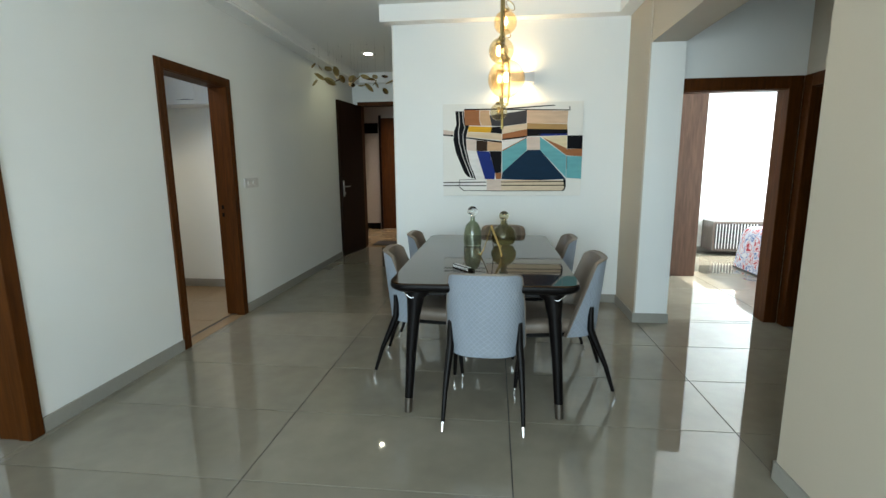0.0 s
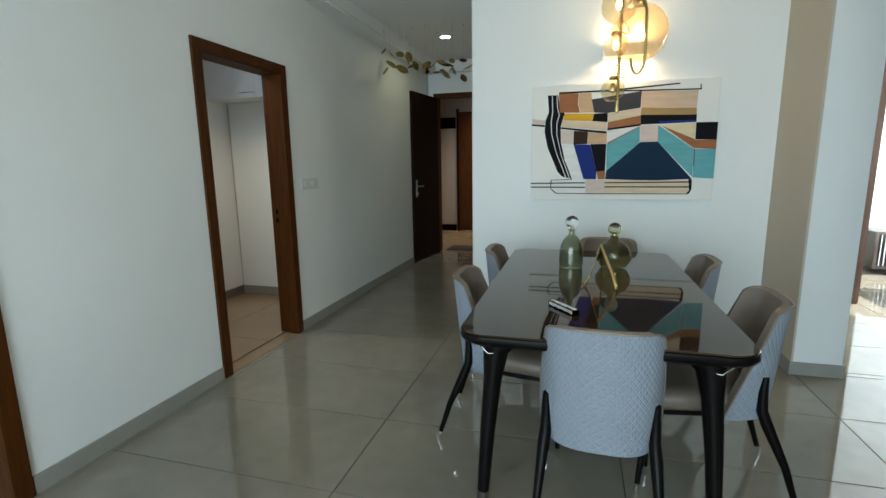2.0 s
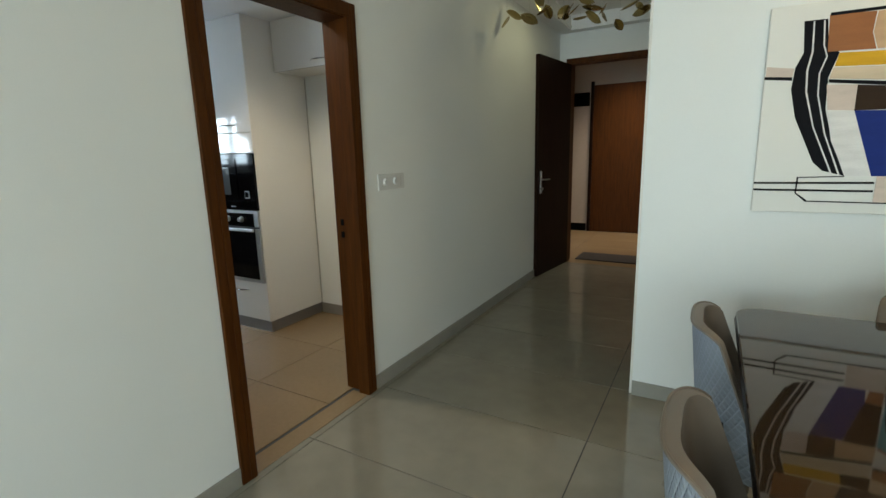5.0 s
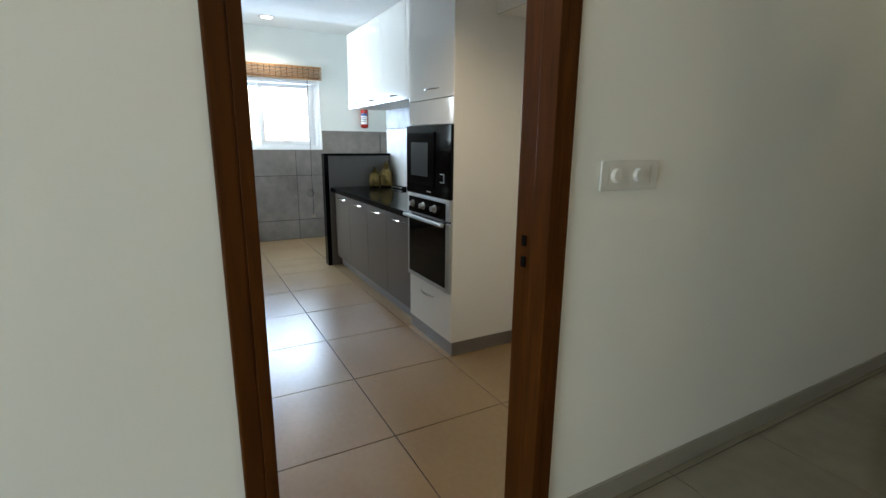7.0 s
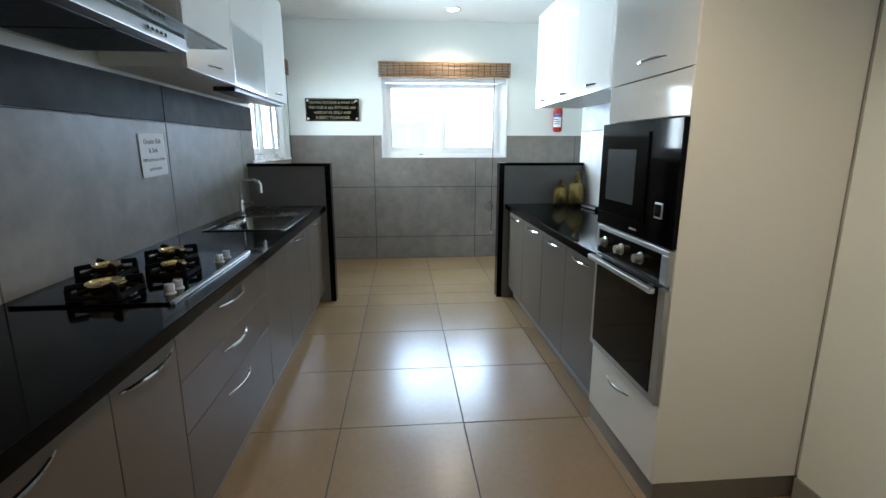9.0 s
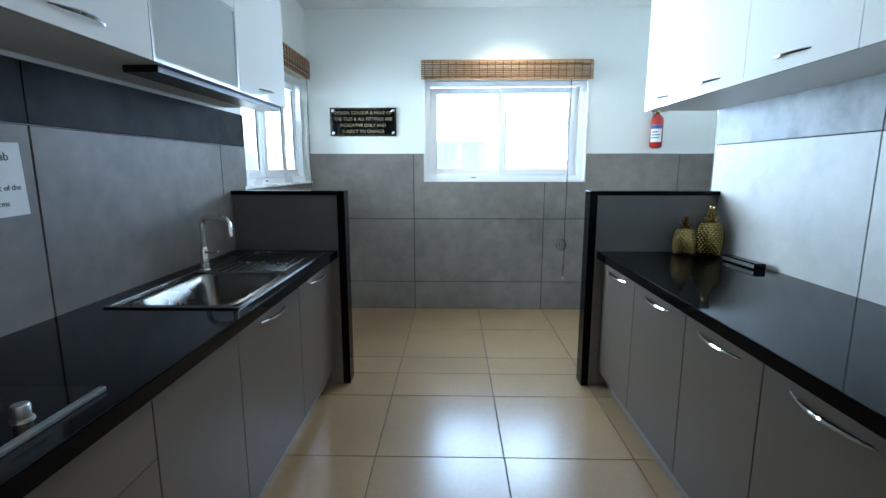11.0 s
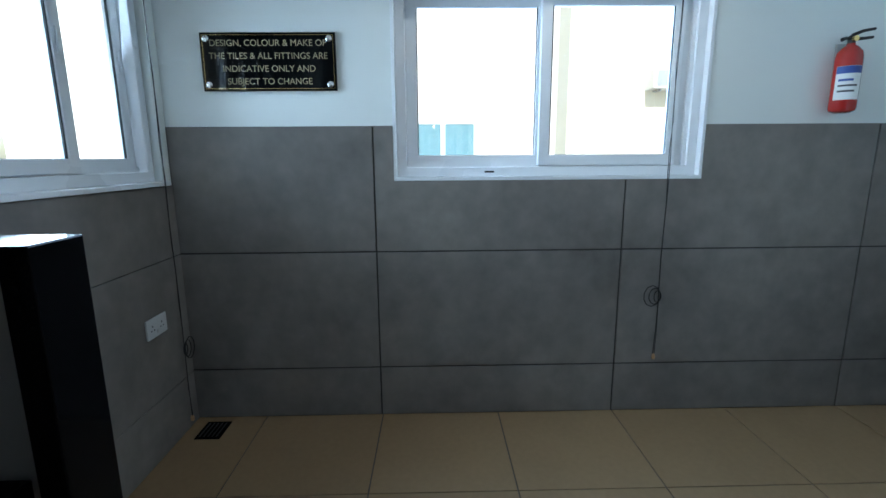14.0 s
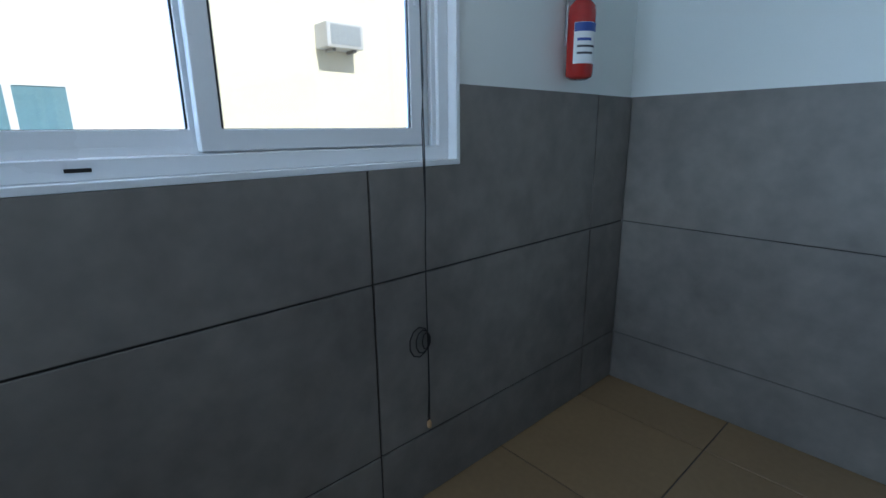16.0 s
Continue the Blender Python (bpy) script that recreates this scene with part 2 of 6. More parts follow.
M_QUILT = quilted("pale_blue_grey_quilted_fabric", (0.205, 0.23, 0.265))
M_DARKWOOD = mat("espresso_lacquered_wood", (0.0035, 0.0027, 0.0025), 0.36, var=0.3, scale=6, fine=60, bump=0.01, spec=0.10)
M_TABLETOP = mat("dark_brown_glossy_tabletop", (0.034, 0.019, 0.009), 0.04, var=0.15, scale=3, fine=40, bump=0.001, spec=0.42, rvar=0.015)
M_CANVAS = mat("white_canvas", (0.74, 0.73, 0.69), 0.75, var=0.03, scale=4, fine=400, bump=0.1)
M_RED = plain("red_extinguisher_enamel", (0.40, 0.016, 0.011), 0.25, 0, 0.5, 0.4)
M_PAPER = mat("white_paper", (0.78, 0.78, 0.77), 0.8, var=0.03, scale=6, fine=80)
M_INK = plain("dark_ink", (0.04, 0.04, 0.045), 0.7)
M_BAMBOO = mat("bamboo_slats", (0.30, 0.165, 0.075), 0.5, var=0.35, scale=5, fine=60, bump=0.1, per=0.5)
M_CORD = plain("black_cord", (0.012, 0.012, 0.012), 0.7)
M_CREAM = mat("cream_render", (0.88, 0.82, 0.64), 0.85, var=0.06, scale=0.8, fine=40, bump=0.1)
M_FACADE = mat("white_render", (0.88, 0.88, 0.86), 0.85, var=0.05, scale=0.6, fine=40, bump=0.1)


def lit_glass(name, tint, veil=0.3):
    """Thin blown glass that catches the light of the bulb inside it."""
    m = pane_glass(name, tint)
    n, l = m.node_tree.nodes, m.node_tree.links
    tl, mx = n.new("ShaderNodeBsdfTranslucent"), n.new("ShaderNodeMixShader")
    tl.inputs[0].default_value = (*tint, 1)
    mx.inputs[0].default_value = veil
    out = n["Material Output"]
    first = out.inputs[0].links[0].from_socket
    l.new(first, mx.inputs[1])
    l.new(tl.outputs[0], mx.inputs[2])
    l.new(mx.outputs[0], out.inputs[0])
    return m


M_BULB = glow("warm_bulb", (1.0, 0.72, 0.38), 9)
M_LED = glow("white_led_disc", (1.0, 0.96, 0.88), 4)


# ---- mesh helpers ----
def box(bm, x0, y0, z0, x1, y1, z1, bev=0.0):
    """An axis-aligned box, its edges rounded by bev."""
    xs, ys, zs = sorted((x0, x1)), sorted((y0, y1)), sorted((z0, z1))
    v = [bm.verts.new((xs[i], ys[j], zs[k])) for k in (0, 1) for j in (0, 1) for i in (0, 1)]
    f = [bm.faces.new([v[i] for i in q]) for q in ((0, 2, 3, 1), (4, 5, 7, 6), (0, 1, 5, 4), (2, 6, 7, 3), (0, 4, 6, 2), (1, 3, 7, 5))]
    if bev:
        edges = list({e for q in f for e in q.edges})
        bmesh.ops.bevel(bm, geom=edges, offset=bev, segments=2, profile=0.6, affect='EDGES')
    return bm


def rim(x0, z0, x1, z1, w, y0, y1, bev=0.0):
    """A rectangular frame of width w in the x-z plane, from y0 to y1, in one piece."""
    bm = bmesh.new()
    loops = [[bm.verts.new((x, y, z)) for x, z in ((x0 + d, z0 + d), (x1 - d, z0 + d), (x1 - d, z1 - d), (x0 + d, z1 - d))] for y in (y0, y1) for d in (0, w)]
    for a, b in ((0, 1), (1, 3), (3, 2), (2, 0)):
        for k in range(4):
            j = (k + 1) % 4
            bm.faces.new((loops[a][k], loops[a][j], loops[b][j], loops[b][k]))
    bmesh.ops.recalc_face_normals(bm, faces=bm.faces)
    if bev:
        bmesh.ops.bevel(bm, geom=[e for e in bm.edges if e.calc_face_angle(0) > 0.2], offset=bev, segments=1, affect='EDGES')
    return bm


def boxes(*rows, bev=0.0):
    bm = bmesh.new()
    for r in rows:
        box(bm, *r, bev=bev)
    return bm


def tube(bm, pts, r, seg=8, caps=True):
    """A round bar along the points; r is one radius or one for each point."""
    pts = [Vector(p) for p in pts]
    rs = r if isinstance(r, (list, tuple)) else [r] * len(pts)
    rings = []
    side = None
    for i, p in enumerate(pts):
        d = (pts[min(i + 1, len(pts) - 1)] - pts[max(i - 1, 0)]).normalized()
        if side is None:
            side = d.orthogonal().normalized()
        side = (side - d * side.dot(d)).normalized()
        up = d.cross(side)
        rings.append([bm.verts.new(p + rs[i] * (math.cos(2 * math.pi * k / seg) * side + math.sin(2 * math.pi * k / seg) * up)) for k in range(seg)])
    for a, b in zip(rings, rings[1:]):
        for k in range(seg):
            bm.faces.new((a[k], a[(k + 1) % seg], b[(k + 1) % seg], b[k]))
    if caps:
        bm.faces.new(rings[0][::-1])
        bm.faces.new(rings[-1])
    return bm


def lathe(bm, profile, seg=24, c=(0, 0, 0)):
    """A turned shape: (radius, height) rows round a vertical axis at c."""
    rings = []
    for r, z in profile:
        if r < 1e-5:
            rings.append([bm.verts.new((c[0], c[1], c[2] + z))])
        else:
            rings.append([bm.verts.new((c[0] + r * math.cos(2 * math.pi * k / seg), c[1] + r * math.sin(2 * math.pi * k / seg), c[2] + z)) for k in range(seg)])
    for a, b in zip(rings, rings[1:]):
        for k in range(seg):
            j = (k + 1) % seg
            if len(a) == 1 and len(b) > 1:
                bm.faces.new((a[0], b[j], b[k]))
            elif len(b) == 1 and len(a) > 1:
                bm.faces.new((a[k], a[j], b[0]))
            elif len(a) > 1:
                bm.faces.new((a[k], a[j], b[j], b[k]))
    return bm


def ball(r, n=12):
    return [(r * math.sin(math.pi * i / n), -r * math.cos(math.pi * i / n)) for i in range(n + 1)]


def prism(bm, pts, y0, y1):
    """A flat shape in x and z, given thickness along y."""
    a = [bm.verts.new((x, y0, z)) for x, z in pts]
    b = [bm.verts.new((x, y1, z)) for x, z in pts]
    bm.faces.new(a)
    bm.faces.new(b[::-1])
    for i in range(len(pts)):
        j = (i + 1) % len(pts)
        bm.faces.new((a[j], a[i], b[i], b[j]))
    bmesh.ops.recalc_face_normals(bm, faces=bm.faces)
    return bm


def part(name, bm, material, parent=None, label="", smooth=False, at=None):
    me = bpy.data.meshes.new(name)
    bmesh.ops.recalc_face_normals(bm, faces=bm.faces)
    bm.to_mesh(me)
    bm.free()
    me.materials.append(material)
    if smooth:
        for p in me.polygons:
            p.use_smooth = True
        me.set_sharp_from_angle(angle=radians(42))
    ob = new(name, me)
    ob.parent = parent
    if at is not None:
        ob.matrix_basis = at
    return tagged(ob, label)


def thing(name, label, category, m=None, group=""):
    ob = tagged(new(name), label, category, group)
    ob.empty_display_size = 0.1
    if m is not None:
        ob.matrix_world = m
    return ob


def structure(name, bm, material, label="", category="", smooth=False):
    return tagged(part(name, bm, material, None, label, smooth), category=category, kind="structure")


M_TILE_BATH = mat("beige_bathroom_tile", (0.42, 0.39, 0.32), 0.25, var=0.1, scale=2, fine=20, bump=0.01)


# ---- setting: walls, ceilings ----
H = 2.86          # dining ceiling
S = 2.71          # underside of the dropped band along the walls
D1, D0 = -1.15, -2.15   # side-room door
# wall between dining side and kitchen, with the two door openings
structure("wall_west", boxes(
    (-0.16, -5.45, 0, 0, D0 + 0.06, H), (-0.16, D0 + 0.06, 2.08, 0, D1 - 0.06, H), (-0.16, D1 - 0.06, 0, 0, 0.036, H),
    (-0.16, 0.036, 2.08, 0, 0.904, H), (-0.16, 0.904, 0, 0, 4.85, H)), M_WALL, "white painted wall with two door openings", "wall")
structure("wall_dining_north", boxes((1.36, 1.57, 0, 3.585, 1.77, H)), M_WALL, "white painted wall behind the dining table", "wall")
# out of view; beige instead of white keeps bounced light in the passage low
structure("wall_entrance_east", boxes((1.36, 1.77, 0, 1.50, 4.7, H)), M_BEIGE, "unseen wall of the entrance passage, beige to cut bounced light", "wall")
structure("wall_corner_trim", boxes((1.345, 1.575, 0, 1.3595, 1.765, S), bev=0.003), M_CAB_W, "pale trim on the wall's end", "trim")
structure("wall_entrance_north", boxes((0.0, 4.7, 0, 0.10, 4.85, H), (1.12, 4.7, 0, 1.50, 4.85, H), (0.10, 4.7, 2.38, 1.12, 4.85, H)), M_WALL, "white wall round the entrance door", "wall")
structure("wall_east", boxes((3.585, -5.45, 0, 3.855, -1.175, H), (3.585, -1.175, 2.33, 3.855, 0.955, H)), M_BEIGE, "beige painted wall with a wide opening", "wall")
structure("wall_east_pier", boxes((3.588, 0.955, 0, 3.855, 1.05, H), (3.588, 1.05, 0, 3.70, 1.77, H)), M_WALL, "white painted pier beside the opening", "wall")
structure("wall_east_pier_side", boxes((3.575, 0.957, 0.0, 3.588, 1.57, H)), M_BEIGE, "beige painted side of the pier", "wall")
structure("wall_bedroom_passage", boxes((3.70, 1.05, 0, 3.80, 1.20, H), (4.74, 1.05, 0, 7.6, 1.20, H), (3.80, 1.05, 2.0, 4.74, 1.20, H)), M_WALL, "white wall with the bedroom door", "wall")
structure("wall_bath", boxes((4.82, -2.0, 0, 4.96, 0.21, H), (4.82, 0.21, 2.0, 4.96, 0.98, H), (4.82, 0.98, 0, 4.96, 1.05, H)), M_BEIGE, "beige wall with the bathroom door", "wall")
structure("wall_passage_south", boxes((3.855, -2.1, 0, 6.6, -2.0, H)), M_BEIGE, "beige end wall of the passage", "wall")
structure("wall_bath_inner", boxes((5.6, -2.0, 0, 5.7, 1.05, 1.196), (5.6, -2.0, 1.2, 5.7, 1.05, H), (5.61, -2.0, 1.19, 5.7, 1.05, 1.21)), M_TILE_BATH, "grey tiled bathroom wall", "wall")
structure("wall_bedroom_north", boxes((3.7, 4.6, 0, 7.6, 4.75, H)), M_WALL, "white bedroom wall", "wall")
structure("wall_bedroom_west", boxes((3.60, 1.77, 0, 3.70, 4.6, H), (3.70, 1.21, 0, 3.705, 4.6, H)), M_WALL, "white bedroom wall", "wall")
structure("wall_bedroom_east", boxes((7.5, 1.2, 0, 7.65, 1.8, H), (7.5, 4.2, 0, 7.65, 4.6, H), (7.5, 1.8, 0, 7.65, 4.2, 0.7), (7.5, 1.8, 2.5, 7.65, 4.2, H)), M_WALL, "white bedroom wall with a wide window opening", "wall")
structure("wall_living_south", boxes((0, -5.45, 0, 0.35, -5.3, H), (3.45, -5.45, 0, 3.585, -5.3, H), (0.35, -5.45, 2.5, 3.45, -5.3, H)), M_WALL, "white wall round the balcony opening", "wall")
structure("wall_side_room", boxes((-3.4, -1.155, 0, -0.16, -1.0, H), (-3.4, -3.6, 0, -0.16, -3.45, H), (-3.55, -3.6, 0, -3.4, -3.0, H), (-3.55, -1.6, 0, -3.4, -1.0, H),
                                  (-3.55, -3.0, 0, -3.4, -1.6, 0.9), (-3.55, -3.0, 2.3, -3.4, -1.6, H)), M_WALL, "white walls of the side room", "wall")
structure("ceiling", boxes((-0.16, -5.45, H, 3.855, 4.85, H + 0.15), (3.855, -2.1, H, 7.65, 4.75, H + 0.15), (-3.55, -3.6, H, -0.16, -1.0, H + 0.15)), M_CEIL, "flat white ceiling", "ceiling")
# dropped bands along the tops of the dining walls
structure("ceiling_band", boxes((0.0, -5.3, S, 0.16, 4.7, H), (1.26, 1.44, S, 3.445, 1.57, H), (1.26, 1.57, S, 1.36, 4.7, H), (3.445, -5.3, S, 3.585, 1.57, H), (0.16, 4.56, S, 1.26, 4.7, H)), M_CEIL, "dropped white ceiling band", "ceiling")
structure("ceiling_band_moulding", boxes((0.16, -5.3, S + 0.02, 0.172, 4.56, S + 0.045)), M_CEIL, "thin shadow moulding on the band", "trim")

# kitchen shell: x runs from the door wall to the far window wall
KL, KR, KU, KF = -0.87, 1.985, 2.78, -5.51
KC = 2.70
structure("wall_kitchen_left", boxes((-4.12, KL - 0.16, 0, -0.16, KL, KC), (-5.66, KL - 0.16, 0, -4.12, KL, 1.20), (-5.66, KL - 0.16, 2.10, -4.12, KL, KC), (-5.66, KL - 0.16, 1.20, -5.44, KL, 2.10)),
          M_KWALL, "white painted kitchen wall with a side window opening", "wall")
structure("wall_kitchen_window", boxes((-5.66, KL, 0, KF, 0.173, KC), (-5.66, 1.645, 0, KF, KU + 0.15, KC), (-5.66, 0.173, 0, KF, 1.645, 1.213), (-5.66, 0.173, 2.10, KF, 1.645, KC)),
          M_KWALL, "white painted wall with the window opening", "wall")
structure("wall_kitchen_right", boxes((-3.99, KR, 0, -0.16, KR + 0.12, KC), (-1.325, 1.897, 0, -0.16, KR, 2.40)), M_KWALL, "white painted kitchen wall", "wall")
structure("wall_utility", boxes((-5.51, KU, 0, -3.89, KU + 0.15, KC), (-3.99, KR + 0.12, 0, -3.89, KU, KC)), M_KWALL, "white painted utility wall", "wall")
structure("wall_kitchen_stub", boxes((-0.285, -0.10, 0, -0.16, -0.005, KC), (-0.285, KL, 0, -0.16, -0.10, KC)), M_KWALL, "short white wall return beside the kitchen door", "wall")
structure("ceiling_kitchen", boxes((-5.66, KL - 0.16, KC, -3.62, KU + 0.15, KC + 0.12)), M_CEIL, "flat white kitchen ceiling", "ceiling")
structure("ceiling_kitchen_low", boxes((-3.62, KL - 0.16, 2.40, -0.16, KR + 0.12, KC + 0.12)), M_CEIL, "lowered white ceiling over the kitchen units", "ceiling")


# ---- door frames ----
def door_frame(name, label, width, height, wall, m, face=0.07, proud=0.016, rebate=0.0):
    """A casing round an opening. Local x along the wall, y into the wall."""
    d = tagged(thing(name, label, "door frame", m), kind="structure")
    for nm, x0, x1 in (("jamb", 0.0, face), ("jamb", width - face, width)):
        a, b = (x0, x1 - rebate) if x0 == 0 else (x0 + rebate, x1)
        part(nm, boxes((a, -proud, 0, b, wall + proud, height), bev=0.006), M_WOODDOOR, d)
        part("rebate_strip", boxes((b, -proud, 0, x1 + 0.004, 0.06, height - face) if x0 == 0 else (x0 - 0.004, -proud, 0, a, 0.06, height - face), bev=0.002), M_WOODDOOR, d)
    part("head", boxes((face - rebate, -proud, height - face, width - face + rebate, wall + proud, height), bev=0.006), M_WOODDOOR, d)
    part("head_stop", boxes((face + 0.006, 0.0, height - face - 0.006, width - face - 0.006, 0.075, height - face), bev=0.002), M_WOODDOOR, d)
    return d


west = lambda y: Matrix.Translation((0, y, 0)) @ pose(0, 0, 0, 0, 0, 90)
f2 = door_frame("door_frame_kitchen", "reddish-brown teak door frame of the kitchen", 0.94, 2.14, 0.16, west(0.0), rebate=0.024)
f1 = door_frame("door_frame_side_room", "reddish-brown teak frame of the side room door", D1 - D0, 2.14, 0.16, west(D0))
f3 = door_frame("door_frame_bedroom", "reddish-brown teak frame of the bedroom door", 1.07, 2.06, 0.15, pose(3.73, 1.05, 0), 0.10)
f4 = door_frame("door_frame_bathroom", "reddish-brown teak frame of the bathroom door", 0.90, 2.06, 0.14, Matrix.Translation((4.82, 1.045, 0)) @ pose(0, 0, 0, 0, 0, -90), 0.10)
f5 = door_frame("door_frame_entrance", "dark wooden frame of the entrance door", 1.06, 2.43, 0.15, pose(0.08, 4.7, 0), 0.06)
for z in (1.0, 1.78):
    part("strike_plate", boxes((0.1045, 0.075, z, 0.108, 0.10, z + 0.11), bev=0.001), M_STEEL, f4, "small steel strike plate")
for z in (1.05, 0.98):
    part("strike_plate", boxes((0.887, 0.115, z - 0.05, 0.893, 0.135, z - 0.015), bev=0.001), M_IRON, f2, "dark worn strike plate")


# ---- entrance door leaf and lobby ----
def entrance_door():
    d = tagged(thing("entrance_door", "dark brown veneered entrance door standing open", "door", pose(0.125, 4.68, 0, 0, 0, -97)), kind="structure")
    part("leaf", boxes((0.0, -0.022, 0.008, 0.86, 0.022, 2.36), bev=0.004), M_DARKDOOR, d)
    for s in (-1, 1):
        part("handle_plate", boxes((0.775, s * 0.022, 0.93, 0.815, s * 0.03, 1.17), bev=0.003), M_STEEL, d)
        bm = bmesh.new()
        tube(bm, [(0.795, s * 0.03, 1.08), (0.795, s * 0.07, 1.08), (0.77, s * 0.075, 1.08), (0.68, s * 0.075, 1.08)], 0.009)
        part("lever_handle", bm, M_STEEL, d, smooth=True)
        bm = bmesh.new()
        tube(bm, [(0.795, s * 0.03, 0.98), (0.795, s * 0.05, 0.98)], 0.016, 12)
        part("thumb_turn", bm, M_STEEL, d, smooth=True)
    bm = bmesh.new()
    tube(bm, [(0.80, -0.022, 0.12), (0.80, -0.075, 0.12)], 0.008)
    tube(bm, [(0.80, -0.075, 0.12), (0.80, -0.09, 0.12)], 0.014)
    part("door_stop", bm, M_STEEL, d, smooth=True)


entrance_door()
structure("wall_lobby", boxes((-1.6, 7.2, 0, 2.6, 7.35, 2.9), (-1.7, 4.85, 0, -1.6, 7.35, 2.9), (2.6, 4.85, 0, 2.7, 7.35, 2.9), (-1.7, 4.855, 2.9, 2.7, 7.35, 3.0), (-1.6, 4.852, 0, -0.17, 4.86, 2.9)),
          mat("lobby_stone_cladding", (0.42, 0.35, 0.29), 0.35, var=0.08, scale=2, fine=20), "beige stone-clad lobby wall", "wall")
structure("lobby_band", boxes((-1.59, 7.185, 2.10, -0.20, 7.2, 2.32), (-1.59, 7.185, 0, -0.20, 7.2, 0.13)), M_GRANITE, "black stone bands on the lobby wall", "trim")
nd = thing("neighbour_door", "closed reddish-brown wooden door across the lobby", "door", pose(-0.18, 7.17, 0))
tagged(nd, kind="structure")
part("leaf", boxes((0.05, 0, 0.005, 1.0, 0.03, 2.42), bev=0.004), M_WOODDOOR, nd)
part("jamb", boxes((0, -0.01, 0, 0.05, 0.03, 2.48), bev=0.004), M_DARKDOOR, nd)
mat_ = thing("door_mat", "dark brown door mat at the entrance threshold", "mat", pose(0.62, 5.1, 0.0))
part("pile", boxes((-0.42, -0.22, 0.001, 0.42, 0.22, 0.014), bev=0.005), mat("mat_pile", (0.03, 0.022, 0.018), 0.95, var=0.4, scale=20, fine=300, bump=0.5), mat_)


# ---- windows ----
def sliding_window(name, label, width, height, m, sashes=2, inset=0.0):
    """A white sliding window. Local x along the opening, y outwards."""
    w = tagged(thing(name, label, "window", m), kind="structure")
    f = 0.045
    part("window_frame", rim(0, 0, width, height, f, 0.0, 0.09, 0.003), M_PVC, w)
    part("track", boxes((f, 0.038, f, width - f, 0.046, f + 0.018)), M_PVC, w)
    span = (width - 2 * f - inset)
    if inset:
        part("screen_track", boxes((width - f - inset, 0.03, f, width - f - 0.018, 0.062, height - f), (width - f - 0.018, 0.012, f, width - f, 0.085, height - f), bev=0.002), M_PVC, w)
    for i in range(sashes):
        a = f + i * span / sashes - (0.02 if i else 0)
        b = f + (i + 1) * span / sashes + (0.02 if i < sashes - 1 else 0)
        y = 0.012 if i % 2 else 0.048
        s = 0.052
        sash = part("sash", rim(a, f + 0.004, b, height - f - 0.004, s, y, y + 0.03, 0.003), M_PVC, w)
        g = part("pane", boxes((a + s, y + 0.012, f + s, b - s, y + 0.018, height - f - s)), M_GLASS, sash)
        g.visible_shadow = False
        part("gasket", rim(a + s, f + s, b - s, height - f - s, 0.005, y + 0.004, y + 0.012), M_BLACK, sash)
        part("latch", boxes((a + 0.018 if i == 0 else b - 0.034, y - 0.008, height * 0.52, a + 0.034 if i == 0 else b - 0.018, y, height * 0.52 + 0.09), bev=0.003), M_PVC, sash)
    part("drain_slot", boxes((width * 0.29, -0.002, 0.018, width * 0.29 + 0.045, 0.001, 0.026)), M_BLACK, w)
    return w


def window_sill(name, m, width, label):
    s = tagged(part(name, boxes((-0.01, -0.012, -0.018, width + 0.01, 0.16, 0.0), bev=0.004), M_PVC, None, label), category="window sill", kind="structure")
    s.matrix_world = m


far_m = Matrix.Translation((KF, 0.19, 1.222)) @ pose(0, 0, 0, 0, 0, 90)
sliding_window("window_1", "white two-pane sliding window in the tiled wall", 1.44, 0.87, far_m @ pose(0, 0.03, 0), inset=0.05)
structure("window_reveal", boxes((KF - 0.14, 0.173, 1.205, KF + 0.008, 1.645, 1.222), (KF - 0.14, 0.173, 1.222, KF + 0.008, 0.19, 2.10), (KF - 0.14, 1.63, 1.222, KF + 0.008, 1.645, 2.10), bev=0.002), M_PVC, "pale edge strip round the window opening", "trim")
side_m = Matrix.Translation((-4.14, KL, 1.215)) @ pose(0, 0, 0, 0, 0, 180)
sliding_window("window_2", "white three-pane sliding window beside the sink", 1.29, 0.87, side_m @ pose(0, 0.03, 0), sashes=3)
structure("window_sill", boxes((-5.46, KL - 0.14, 1.195, -4.06, KL + 0.025, 1.215), bev=0.004), M_PVC, "white sill under the side window", "window sill")


def bamboo_blind(name, label, width, m):
    """A rolled-up blind: stacked slats bound with thread, hung from a rail. Local x along the wall, y towards the room."""
    b = thing(name, label, "blind", m)
    part("head_rail", boxes((0, 0, 0.15, width, 0.03, 0.17), bev=0.003), M_BAMBOO, b)
    random.seed(4)
    for i in range(9):
        z = 0.003 + i * 0.0167
        y = 0.036 + random.uniform(-0.004, 0.004)
        bm = bmesh.new()
        box(bm, random.uniform(0, 0.004), y, z, width - random.uniform(0, 0.004), y + 0.008, z + 0.0125, bev=0.004)
        part("slat", bm, M_BAMBOO, b)
    bm = bmesh.new()
    for k in range(22):
        x = width * (k + 0.5) / 22
        tube(bm, [(x, 0.047, 0.0), (x, 0.047, 0.155)], 0.0035, 5)
    part("binding_thread", bm, plain("brown_thread", (0.10, 0.05, 0.025), 0.8), b, "brown binding threads")
    bm = bmesh.new()
    tube(bm, [(0.03, 0.022, 0.02), (width - 0.03, 0.022, 0.02)], 0.016, 10)
    part("roll", bm, M_BAMBOO, b, smooth=True)
    return b


